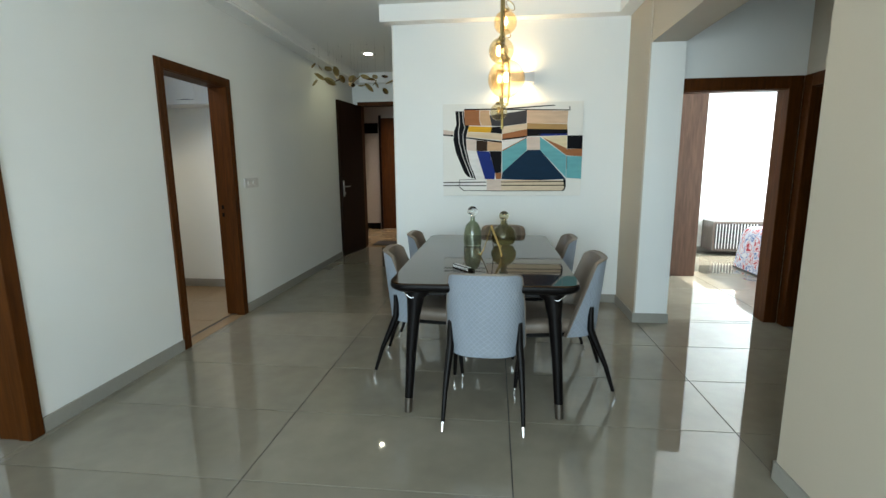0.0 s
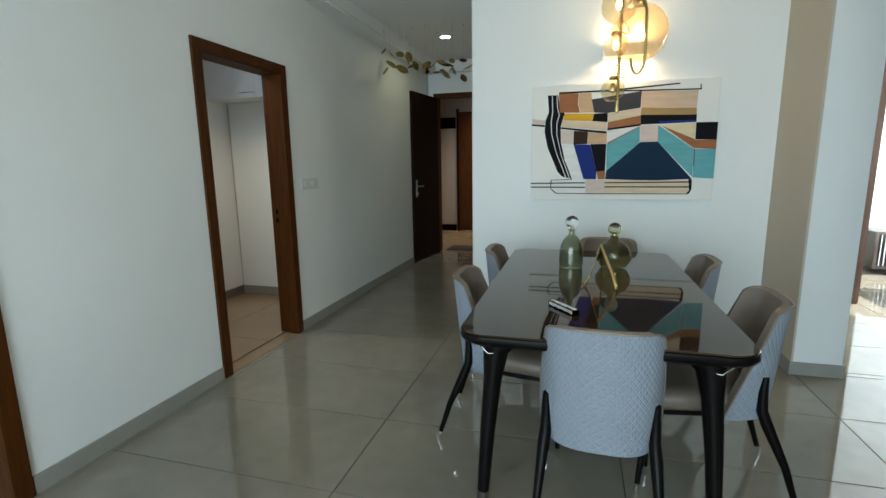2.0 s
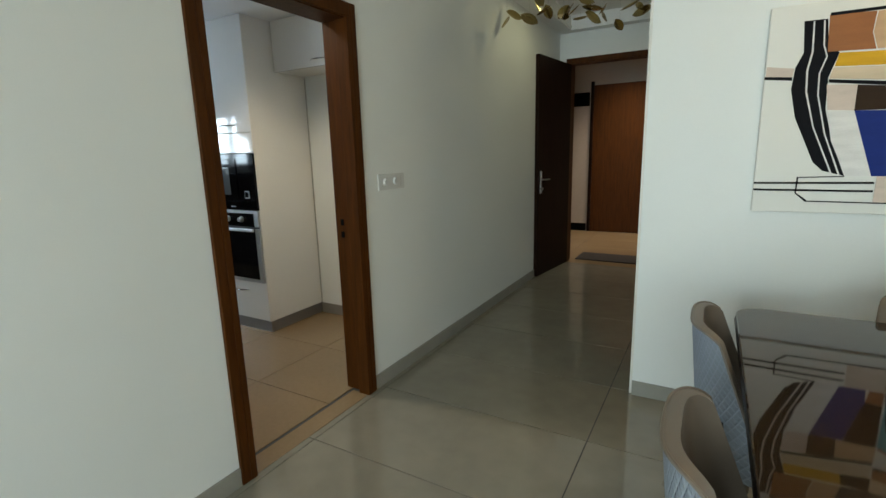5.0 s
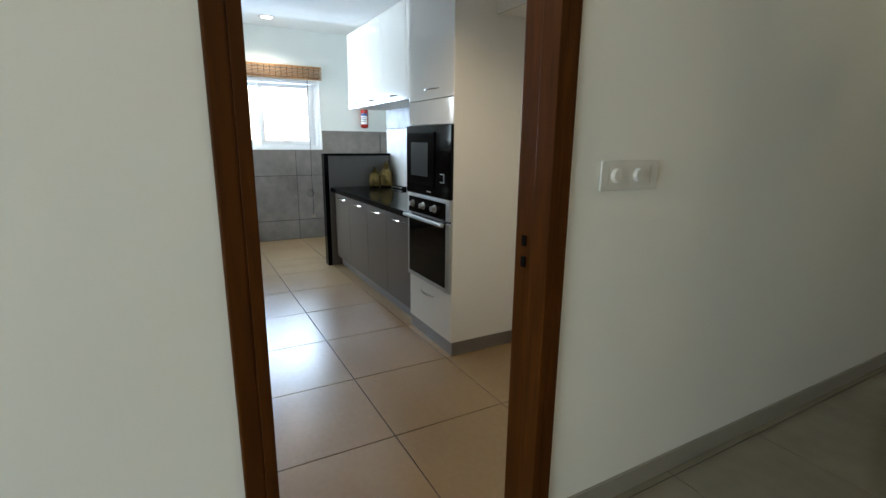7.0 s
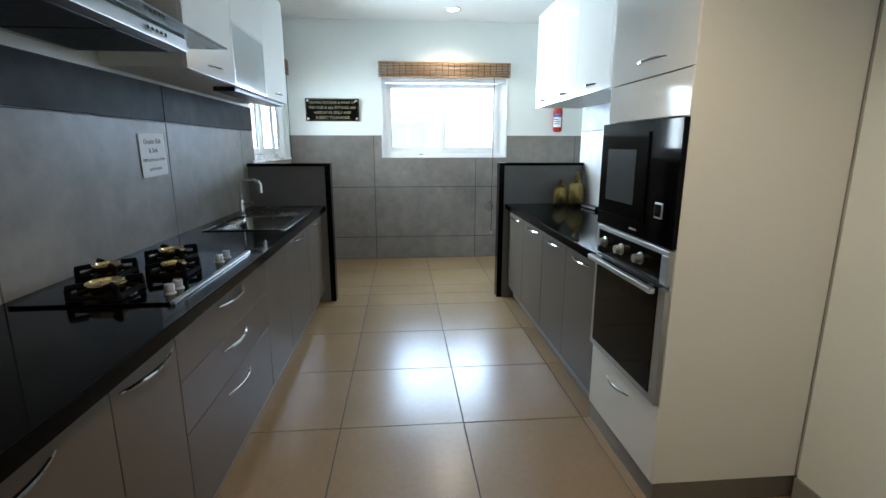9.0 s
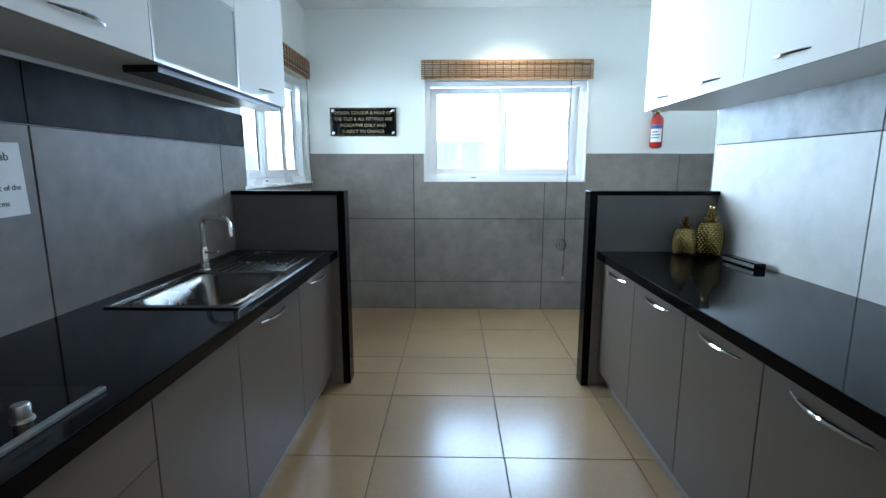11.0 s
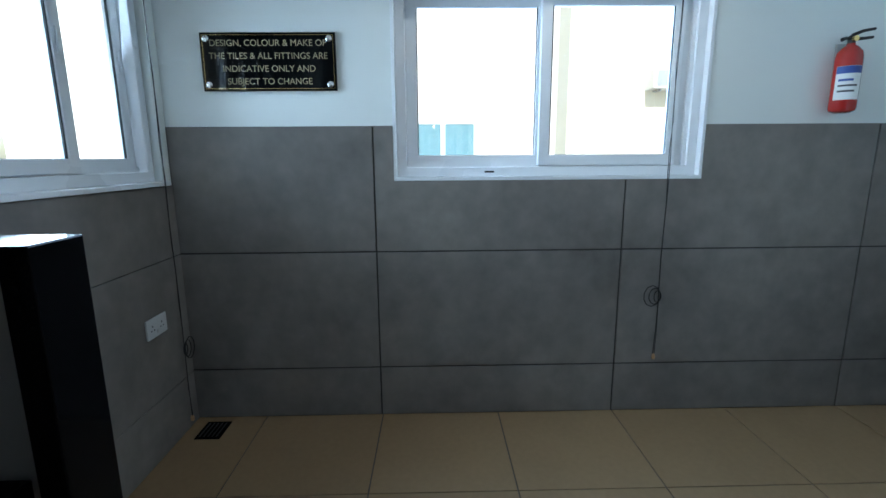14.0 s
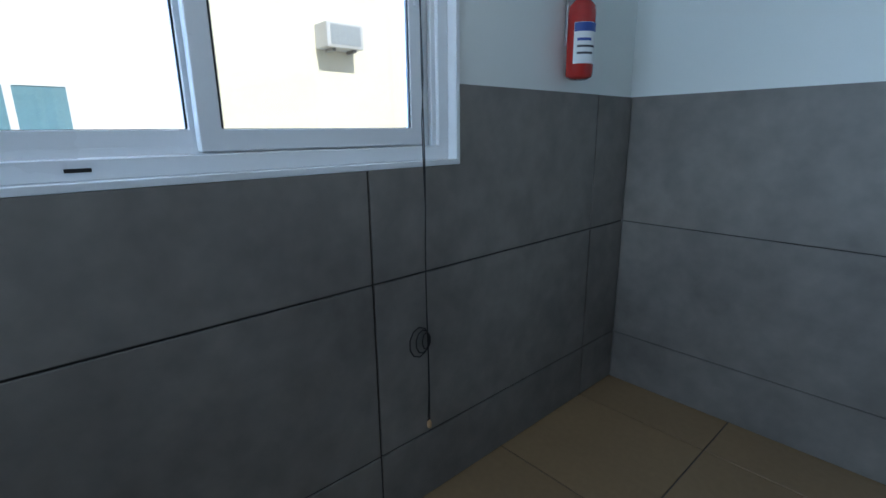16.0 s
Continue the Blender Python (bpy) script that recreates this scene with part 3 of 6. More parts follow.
bamboo_blind("bamboo_blind", "rolled-up brown bamboo blind above the window", 1.51, Matrix.Translation((KF + 0.002, 1.665, 2.095)) @ pose(0, 0, 0, 0, 0, -90))
bamboo_blind("bamboo_blind", "rolled-up brown bamboo blind above the side window", 1.36, Matrix.Translation((-5.46, KL + 0.002, 2.095)) @ pose(0, 0, 0, 0, 0, 0))


def blind_cord(m, length, label):
    """Local z downwards from the top; a knotted pair of thin strings with a small wooden bead."""
    c = thing("blind_cord", label, "cord", m)
    bm = bmesh.new()
    zs = [-length * i / 14 for i in range(15)]
    tube(bm, [(0.003 * math.sin(i * 1.7), 0.0025 * math.sin(i * 2.3), z) for i, z in enumerate(zs)], 0.002, 5)
    tube(bm, [(0.004 + 0.003 * math.sin(i * 1.1), 0.003, z) for i, z in enumerate(zs)], 0.002, 5)
    part("string", bm, M_CORD, c)
    bm = bmesh.new()
    k = -length * 0.83
    for j in range(3):
        tube(bm, [((0.018 + 0.012 * j) * math.sin(a / 10 * math.tau) - 0.012 * j, 0.006 + 0.004 * j, k + (0.03 + 0.012 * j) * math.cos(a / 10 * math.tau)) for a in range(11)], 0.0023, 5)
    part("knot", bm, M_CORD, c)
    bm = bmesh.new()
    lathe(bm, [(0, 0), (0.008, 0.003), (0.009, 0.02), (0.005, 0.03), (0, 0.031)], 10, (0.001, 0.001, -length - 0.03))
    part("bead", bm, plain("wooden_bead", (0.5, 0.3, 0.15), 0.5), c, smooth=True)


blind_cord(Matrix.Translation((KF + 0.024, 1.475, 2.10)) @ pose(0, 0, 0, 0, 0, 90), 1.78, "thin black blind cord with a wooden bead")
blind_cord(Matrix.Translation((-5.39, KL + 0.034, 2.10)), 2.02, "thin black blind cord hanging beside the corner")


# ---- kitchen low walls ----
def low_wall(name, label, y0, y1, end):
    """A waist-high tiled partition with a black granite cap and end post; end is the side of the free end."""
    w = tagged(thing(name, label, "low wall"), kind="structure")
    e = y1 if end > 0 else y0
    i = e - end * 0.045
    a, b = sorted((i, y0 if end > 0 else y1))
    part("core", boxes((-3.975, a, 0, -3.90, b, 1.172), bev=0.002), mat("taupe_partition_tile", (0.17, 0.16, 0.148), 0.32, var=0.12, scale=2.4, fine=14), w)
    part("cap", boxes((-3.99, a, 1.172, -3.885, b, 1.197), bev=0.003), M_GRANITE, w, "black granite cap")
    part("end_post", boxes((-3.99, min(i, e), 0, -3.885, max(i, e), 1.197), bev=0.003), M_GRANITE, w, "black granite end post")


low_wall("low_wall_left", "taupe tiled low wall with black granite edges", KL, -0.192, 1)
low_wall("low_wall_right", "taupe tiled low wall with black granite edges", 1.235, KR, -1)


# ---- kitchen units ----
def bow_handle(parent, p, along, out, length=0.15):
    """A slim chrome bow handle; p its middle on the door face."""
    p, along, out = Vector(p), Vector(along), Vector(out)
    pts, rs = [], []
    for i in range(11):
        s = i / 10 * 2 - 1
        pts.append(p + along * (s * length / 2) + out * (0.004 + 0.026 * (1 - s * s)))
        rs.append(0.0035 + 0.0035 * (1 - s * s))
    bm = bmesh.new()
    tube(bm, pts, rs, 8)
    return part("handle", bm, M_CHROME, parent, "bowed chrome handle", smooth=True)


def base_unit(x0, x1, yf, side, drawers=(), handle=True, label="taupe base cabinet with a bowed chrome handle", top=0.80, hx=None, inner=0.80):
    """A floor cabinet between x0 and x1; yf its door face, side +1 where the room lies at larger y."""
    c = thing("base_cabinet", label, "cabinet", None, "kitchen base cabinets")
    back = KL + 0.012 if side > 0 else KR - 0.012
    yb = yf - side * 0.02
    part("body", boxes((x0 + 0.001, back, 0.10, x1 - 0.001, yb, inner)), M_CAB_G, c)
    part("plinth", boxes((x0, back, 0, x1, yf - side * 0.055, 0.10)), M_KICK, c, "grey recessed plinth")
    zs = [0.105, *drawers, top - 0.004]
    for a, b in zip(zs, zs[1:]):
        door = part("drawer_front" if drawers else "door", boxes((x0 + 0.0025, yb, a + 0.0015, x1 - 0.0025, yf, b - 0.0015), bev=0.0015), M_CAB_G, c)
        mx = (x0 + x1) / 2 if hx is None else hx
        if handle:
            bow_handle(door, (mx, yf, b - 0.048), (1, 0, 0), (0, side, 0), 0.26)
    return c


LY, RY = -0.285, 1.335
for x0, x1, n, hx in ((-0.93, -0.295, (), None), (-1.255, -0.93, (), None), (-2.19, -1.255, (0.435, 0.617), None), (-2.65, -2.19, (), 0), (-3.285, -2.65, (), None), (-3.888, -3.285, (), None)):
    base_unit(x0, x1, LY, 1, n, hx != 0, "taupe drawer unit with three bowed handles" if n else "taupe base cabinet with a bowed chrome handle", inner=0.60 if x0 == -3.285 else 0.80)
for x0, x1 in ((-3.888, -3.40), (-3.40, -2.885), (-2.885, -2.43), (-2.43, -1.935)):
    base_unit(x0, x1, RY, -1)

# granite worktops, the left one cut out for the sink
TZ = 0.845
SX0, SX1, SY0, SY1 = -3.24, -2.72, -0.70, -0.33
wt = thing("worktop", "black polished granite worktop with a sink cut-out", "worktop")
for q in ((-3.884, KL + 0.012, 0.805, SX0, -0.25, TZ), (SX1, KL + 0.012, 0.805, -0.29, -0.25, TZ), (SX0, KL + 0.012, 0.805, SX1, SY0, TZ), (SX0, SY1, 0.805, SX1, -0.25, TZ)):
    part("slab", boxes(q), M_GRANITE, wt)
part("edge", boxes((-3.884, -0.2502, 0.802, -0.29, -0.243, TZ + 0.0008), bev=0.003), M_GRANITE, wt)
wr = thing("worktop", "black polished granite worktop beside the oven", "worktop")
part("slab", boxes((-3.884, 1.2975, 0.805, -1.937, KR - 0.012, TZ)), M_GRANITE, wr)
part("edge", boxes((-3.884, 1.29, 0.802, -1.937, 1.2973, TZ + 0.0008), bev=0.003), M_GRANITE, wr)


def sink():
    s = thing("sink", "stainless steel sink with a ribbed draining board", "sink", Matrix.Translation((0, 0, TZ)))
    bm = bmesh.new()
    cx, cy, hx, hy = (SX0 + SX1) / 2, (SY0 + SY1) / 2, (SX1 - SX0) / 2, (SY1 - SY0) / 2

    def ring(sx, sy, z, n=32):
        out = []
        for k in range(n):
            a = math.tau * k / n
            c, q = math.cos(a), math.sin(a)
            e = 0.26
            out.append(bm.verts.new((cx + sx * math.copysign(abs(c) ** e, c), cy + sy * math.copysign(abs(q) ** e, q), z)))
        return out
    rings = [ring(hx + 0.012, hy + 0.012, 0.002), ring(hx - 0.004, hy - 0.004, 0.004), ring(hx - 0.012, hy - 0.012, -0.006), ring(hx - 0.022, hy - 0.022, -0.185), ring(hx - 0.03, hy - 0.03, -0.20), ring(hx - 0.055, hy - 0.055, -0.21), ring(0.045, 0.045, -0.214)]
    for a, b in zip(rings, rings[1:]):
        for k in range(32):
            bm.faces.new((a[k], a[(k + 1) % 32], b[(k + 1) % 32], b[k]))
    bm.faces.new(rings[-1])
    part("basin", bm, M_SINK, s, smooth=True)
    bm = bmesh.new()
    lathe(bm, [(0, 0.004), (0.02, 0.004), (0.024, 0.001), (0.042, 0.001), (0.044, -0.004)], 20, (cx, cy, -0.212))
    part("waste", bm, M_CHROME, s, "chrome waste fitting", smooth=True)
    part("drainer", boxes((-3.79, -0.76, 0.0005, SX0 - 0.012, -0.305, 0.004), bev=0.0015), M_SINK, s)
    for i in range(9):
        y = -0.70 + i * 0.042
        part("rib", boxes((-3.70 + 0.012 * i, y - 0.006, 0.003, -3.29, y + 0.006, 0.0075), bev=0.002), M_SINK, s)
    part("rim", boxes((-3.80, -0.77, 0.0002, -3.785, -0.295, 0.007), (-3.785, -0.77, 0.0002, SX1 + 0.03, -0.755, 0.007), (-3.785, -0.309, 0.0002, SX1 + 0.03, -0.295, 0.007), (SX1 + 0.016, -0.755, 0.0002, SX1 + 0.03, -0.309, 0.007), bev=0.002), M_SINK, s)


sink()
tp = thing("tap", "tall chrome swan-neck kitchen tap", "tap", pose(-3.31, -0.735, TZ))
bm = bmesh.new()
lathe(bm, [(0, 0), (0.025, 0), (0.025, 0.006), (0.019, 0.012), (0.019, 0.10), (0.014, 0.115), (0, 0.116)], 18)
part("body", bm, M_CHROME, tp, smooth=True)
bm = bmesh.new()
tube(bm, [(0, 0, 0.10), (0, 0, 0.225), (0.003, 0.01, 0.248), (0.008, 0.03, 0.256), (0.03, 0.11, 0.256), (0.037, 0.138, 0.248), (0.04, 0.15, 0.228), (0.04, 0.152, 0.17)], 0.012, 12)
part("spout", bm, M_CHROME, tp, smooth=True)
bm = bmesh.new()
tube(bm, [(0, 0, 0.09), (0.03, 0.05, 0.095), (0.045, 0.09, 0.10)], [0.009, 0.006, 0.005], 10)
part("lever", bm, M_CHROME, tp, smooth=True)


def hob():
    h = thing("gas_hob", "black glass gas hob with four brass burners", "hob", pose(-1.713, -0.567, TZ))
    part("glass_plate", boxes((-0.375, -0.235, 0.001, 0.375, 0.24, 0.009), bev=0.002), M_BLACKGLASS, h)
    part("front_trim", boxes((-0.375, 0.2405, 0.0005, 0.375, 0.256, 0.011), bev=0.002), M_STEEL, h, "steel front trim")
    for i, (x, y, r) in enumerate(((0.273, -0.003, 0.056), (0.023, -0.145, 0.046), (0.019, 0.095, 0.042), (-0.234, -0.027, 0.050))):
        b = part("burner", lathe(bmesh.new(), [(r + 0.03, 0.009), (r + 0.032, 0.013), (r + 0.012, 0.016), (r, 0.02)], 24, (x, y, 0)), M_STEEL, h, smooth=True)
        part("brass_ring", lathe(bmesh.new(), [(r, 0.018), (r + 0.002, 0.03), (r + 0.006, 0.050), (r - 0.002, 0.056), (r - 0.010, 0.056), (r - 0.014, 0.044), (r - 0.02, 0.042), (r - 0.022, 0.050), (0, 0.050)], 24, (x, y, 0)), M_BRASS, b, "brass burner ring", smooth=True)
        bm = bmesh.new()
        for k in range(4):
            a = k * math.pi / 2 + math.pi / 4
            c, s = math.cos(a), math.sin(a)
            tube(bm, [(x + c * (r + 0.047), y + s * (r + 0.047), 0.009), (x + c * (r + 0.047), y + s * (r + 0.047), 0.045), (x + c * (r + 0.05), y + s * (r + 0.05), 0.052), (x + c * (r + 0.004), y + s * (r + 0.004), 0.054)], 0.010, 6)
        for k in range(4):
            a, a2 = k * math.pi / 2 + math.pi / 4, (k + 1) * math.pi / 2 + math.pi / 4
            tube(bm, [(x + math.cos(a) * (r + 0.047), y + math.sin(a) * (r + 0.047), 0.016), (x + math.cos(a2) * (r + 0.047), y + math.sin(a2) * (r + 0.047), 0.016)], 0.013, 6)
        part("pan_support", bm, M_IRON, h, "black cast-iron pan support")
    for x in (0.28, 0.222, -0.155, -0.235):
        part("knob", lathe(bmesh.new(), [(0.02, 0.009), (0.019, 0.014), (0.015, 0.016), (0.016, 0.038), (0.014, 0.042), (0, 0.042)], 16, (x, 0.198, 0)), M_STEEL, h, "brushed metal knob", smooth=True)


hob()


def tall_unit():
    t = thing("oven_cabinet", "tall glossy white cabinet holding the oven and microwave", "cabinet")
    x0, x1, yf = -1.935, -1.335, 1.315
    part("side_panel", boxes((x1 - 0.018, yf + 0.004, 0.09, x1, KR - 0.004, 2.398), bev=0.001), M_CAB_W, t, "cream side panel")
    part("side_panel", boxes((x0, yf + 0.02, 0.09, x0 + 0.018, KR - 0.004, 2.398), bev=0.001), M_CAB_W, t)
    # grey strip stands in for the shadow line where panel meets wall
    part("shadow_gap_strip", boxes((x1, 1.893, 0.09, x1 + 0.002, 1.897, 2.02)), M_SKIRT, t, "thin grey strip drawn for the shadowed joint")
    part("back_panel", boxes((x0 + 0.018, KR - 0.02, 0.09, x1 - 0.018, KR - 0.006, 2.398)), M_CAB_W, t)
    for z in (0.405, 0.985, 1.43):
        part("shelf", boxes((x0 + 0.018, yf + 0.03, z, x1 - 0.018, KR - 0.02, z + 0.015)), M_CAB_W, t)
    part("plinth", boxes((x0, yf + 0.012, 0, x1 - 0.004, KR - 0.006, 0.09)), M_KICK, t, "grey plinth")
    for nm, a, b in (("drawer_front", 0.095, 0.405), ("filler_panel", 1.43, 1.575), ("door", 1.58, 2.396)):
        d = part(nm, boxes((x0 + 0.002, yf, a, x1 - 0.002, yf + 0.018, b), bev=0.0015), M_CAB_GLOSS if nm != "drawer_front" else M_CAB_W, t)
        if nm == "drawer_front":
            bow_handle(d, (-1.645, yf, 0.335), (1, 0, 0), (0, -1, 0), 0.20)
        if nm == "door":
            bow_handle(d, (-1.60, yf, 1.635), (1, 0, 0), (0, -1, 0), 0.20)
    o = thing("built_in_oven", "built-in black glass oven with steel trim and knobs", "oven")
    part("casing", boxes((x0 + 0.02, yf + 0.002, 0.422, x1 - 0.02, yf + 0.5, 0.983)), M_BLACK, o)
    part("steel_frame", boxes((x0 + 0.004, yf - 0.018, 0.412, x1 - 0.004, yf + 0.001, 0.44), (x0 + 0.004, yf - 0.018, 0.44, x0 + 0.03, yf + 0.001, 0.845), (x1 - 0.05, yf - 0.018, 0.44, x1 - 0.004, yf + 0.001, 0.845), (x0 + 0.004, yf - 0.018, 0.966, x1 - 0.004, yf + 0.001, 0.985),
                              (x1 - 0.05, yf - 0.018, 0.862, x1 - 0.004, yf + 0.001, 0.966), (x0 + 0.004, yf - 0.018, 0.862, x0 + 0.02, yf + 0.001, 0.966), bev=0.002), M_STEEL, o, "brushed steel frame")
    part("door_glass", boxes((x0 + 0.03, yf - 0.02, 0.44, x1 - 0.05, yf, 0.845), bev=0.002), M_BLACKGLASS, o, "black oven door glass")
    part("control_panel", boxes((x0 + 0.02, yf - 0.015, 0.862, x1 - 0.05, yf, 0.966), bev=0.001), M_BLACKGLASS, o)
    for x in (-1.845, -1.69, -1.53):
        bm = bmesh.new()
        tube(bm, [(x, yf - 0.015, 0.918), (x, yf - 0.02, 0.918), (x, yf - 0.022, 0.918), (x, yf - 0.045, 0.918)], [0.024, 0.024, 0.018, 0.016], 18)
        part("knob", bm, M_STEEL, o, "brushed steel knob", smooth=True)
    part("handle", boxes((x0 + 0.015, yf - 0.062, 0.828, x1 - 0.03, yf - 0.04, 0.85), bev=0.005), M_STEEL, o, "long steel bar handle")
    for x in (x0 + 0.06, x1 - 0.10):
        part("handle_post", boxes((x, yf - 0.042, 0.832, x + 0.02, yf - 0.018, 0.846)), M_STEEL, o)
    m = thing("built_in_microwave", "built-in black glass microwave", "microwave")
    part("casing", boxes((x0 + 0.02, yf + 0.002, 1.002, x1 - 0.02, yf + 0.4, 1.422)), M_BLACK, m)
    part("frame", boxes((x0 - 0.004, yf - 0.02, 0.992, x1 + 0.008, yf - 0.001, 1.424), bev=0.003), M_BLACKGLASS, m)
    part("door", boxes((x0 + 0.03, yf - 0.027, 1.05, x1 - 0.19, yf - 0.021, 1.385), bev=0.003), M_BLACKGLASS, m)
    part("viewing_window", boxes((x0 + 0.085, yf - 0.0295, 1.11, x1 - 0.27, yf - 0.0275, 1.32), bev=0.001), plain("dim_oven_window", (0.05, 0.06, 0.064), 0.12), m, "dim grey viewing window")
    part("button", boxes((x1 - 0.115, yf - 0.024, 1.085, x1 - 0.065, yf - 0.021, 1.14), bev=0.001), M_STEEL, m, "steel opening button")
    part("button", boxes((x1 - 0.109, yf - 0.027, 1.091, x1 - 0.071, yf - 0.0245, 1.134), bev=0.001), M_BLACKGLASS, m)
    part("maker_mark", boxes((-1.63, yf - 0.022, 1.014, -1.575, yf - 0.0203, 1.021)), M_STEEL, m, "small plain silver mark")


tall_unit()


def wall_unit(x0, x1, y0, y1, z0, z1, side, doors, label, glass=(), hx=()):
    """A wall cabinet; side +1 where its doors look towards larger y."""
    c = thing("wall_cabinet", label, "cabinet", None, "kitchen wall cabinets")
    yf = y1 if side > 0 else y0
    yb = yf - side * 0.018
    part("body", boxes((x0, min(yb, y0 if side > 0 else y1), z0 + 0.004, x1, max(yb, y0 if side > 0 else y1), z1)), M_CAB_W, c)
    for i, (a, b) in enumerate(doors):
        if i in glass:
            zt = z1 - 0.40
            d = part("door", rim(a + 0.002, z0, b - 0.002, zt, 0.012, yb, yf), M_STEEL, c, "aluminium-framed glass door")
            part("pane", boxes((a + 0.014, yb + side * 0.006, z0 + 0.012, b - 0.014, yf - side * 0.003, zt - 0.012)), M_FROST, d, "frosted glass pane")
            part("upper_door", boxes((a + 0.0015, yb, zt + 0.002, b - 0.0015, yf, z1 - 0.002), bev=0.0012), M_CAB_GLOSS, c)
        else:
            d = part("door", boxes((a + 0.0015, yb, z0, b - 0.0015, yf, z1 - 0.002), bev=0.0012), M_CAB_GLOSS, c)
            bow_handle(d, (hx[i] if hx else (a + b) / 2, yf, z0 + 0.045), (1, 0, 0), (0, side, 0), 0.18)
    return c


for a, b in ((-4.04, -3.57), (-3.57, -3.08), (-3.08, -2.55), (-2.55, -1.94)):
    wall_unit(a, b, 1.57, KR - 0.006, 1.655, 2.398, -1, [(a, b)], "glossy white wall cabinet over the granite worktop")
wall_unit(-1.33, -0.17, 1.58, 1.893, 2.03, 2.398, -1, [(-1.33, -0.75), (-0.75, -0.17)], "white cupboard above the empty fridge space", hx=(-0.85, -0.40))
wall_unit(-2.68, -2.08, KL + 0.016, -0.50, 1.66, 2.398, 1, [(-2.68, -2.08)], "glossy white wall cabinet beside the cooker hood")
wall_unit(-3.29, -2.68, KL + 0.016, -0.50, 1.66, 2.398, 1, [(-3.29, -2.68)], "wall cabinet with a frosted glass door", glass=(0,))
wall_unit(-3.87, -3.29, KL + 0.016, -0.50, 1.66, 2.398, 1, [(-3.87, -3.29)], "glossy white wall cabinet near the sink")
wall_unit(-2.08, -1.08, KL + 0.016, -0.50, 2.02, 2.398, 1, [(-2.08, -1.58), (-1.58, -1.08)], "white cupboard above the cooker hood")
wall_unit(-1.08, -0.35, KL + 0.016, -0.50, 1.66, 2.398, 1, [(-1.08, -0.71), (-0.71, -0.35)], "glossy white wall cabinet near the kitchen door")
ul = thing("under_cabinet_light", "slim black light bar under the wall cabinet", "lamp", pose(-3.60, -0.60, 1.655))
part("housing", boxes((-0.25, -0.05, -0.016, 0.85, 0.07, 0.008), bev=0.003), M_BLACK, ul)


def cooker_hood():
    h = thing("cooker_hood", "stainless steel cooker hood with push buttons", "cooker hood")
    bm = bmesh.new()
    x0, x1, y0, y1, z0, z1 = -1.90, -1.10, KL + 0.016, -0.42, 1.69, 1.735
    box(bm, x0, y0, z0, x1, y1, z1, bev=0.003)
    part("canopy", bm, M_STEEL, h)
    bm = bmesh.new()
    lo = [(x0 + 0.03, y0, z1), (x1 - 0.03, y0, z1), (x1 - 0.03, y1 - 0.05, z1), (x0 + 0.03, y1 - 0.05, z1)]
    hi = [(-1.66, y0, 2.02), (-1.34, y0, 2.02), (-1.34, -0.60, 2.02), (-1.66, -0.60, 2.02)]
    va, vb = [bm.verts.new(p) for p in lo], [bm.verts.new(p) for p in hi]
    for k in range(4):
        bm.faces.new((va[k], va[(k + 1) % 4], vb[(k + 1) % 4], vb[k]))
    bm.faces.new(va[::-1])
    bm.faces.new(vb)
    part("chimney", bm, M_STEEL, h)
    for a, b in ((-1.86, -1.51), (-1.49, -1.14)):
        part("grease_filter", boxes((a, y0 + 0.05, z0 - 0.006, b, y1 - 0.05, z0 - 0.0005), bev=0.002), mat("dark_filter_mesh", (0.03, 0.03, 0.03), 0.5, 0.6, var=0.4, scale=30, fine=300, bump=0.4), h, "dark mesh grease filter")
    for i in range(5):
        bm = bmesh.new()
        x = -1.60 - i * 0.03
        tube(bm, [(x, y1, 1.712), (x, y1 + 0.006, 1.712)], 0.009, 12)
        part("button", bm, M_CHROME, h, smooth=True)

    part("glass_visor", boxes((-2.12, y1 - 0.22, 1.742, -1.08, -0.345, 1.748), bev=0.0015), M_SMOKEPANE, h, "dark tinted glass visor")
    part("visor_edge", boxes((-2.12, -0.345, 1.7415, -1.08, -0.3425, 1.7485)), M_BLACK, h, "dark glass edge")


M_SMOKEPANE = pane_glass("smoked_sheet_glass", (0.55, 0.58, 0.56))
cooker_hood()


# ---- dining table ----
def rounded(x0, y0, x1, y1, r, n=6):
    pts = []
    for cx, cy, a0 in ((x1 - r, y1 - r, 0), (x0 + r, y1 - r, 90), (x0 + r, y0 + r, 180), (x1 - r, y0 + r, 270)):
        for k in range(n + 1):
            a = radians(a0 + 90 * k / n)
            pts.append((cx + r * math.cos(a), cy + r * math.sin(a)))
    return pts


def slab(bm, rows):
    """A slab from outlines: rows of (outline, z)."""
    rings = [[bm.verts.new((x, y, z)) for x, y in o] for o, z in rows]
    n = len(rings[0])
    for a, b in zip(rings, rings[1:]):
        for k in range(n):
            bm.faces.new((a[k], a[(k + 1) % n], b[(k + 1) % n], b[k]))
    bm.faces.new(rings[0][::-1])
    bm.faces.new(rings[-1])
    return bm


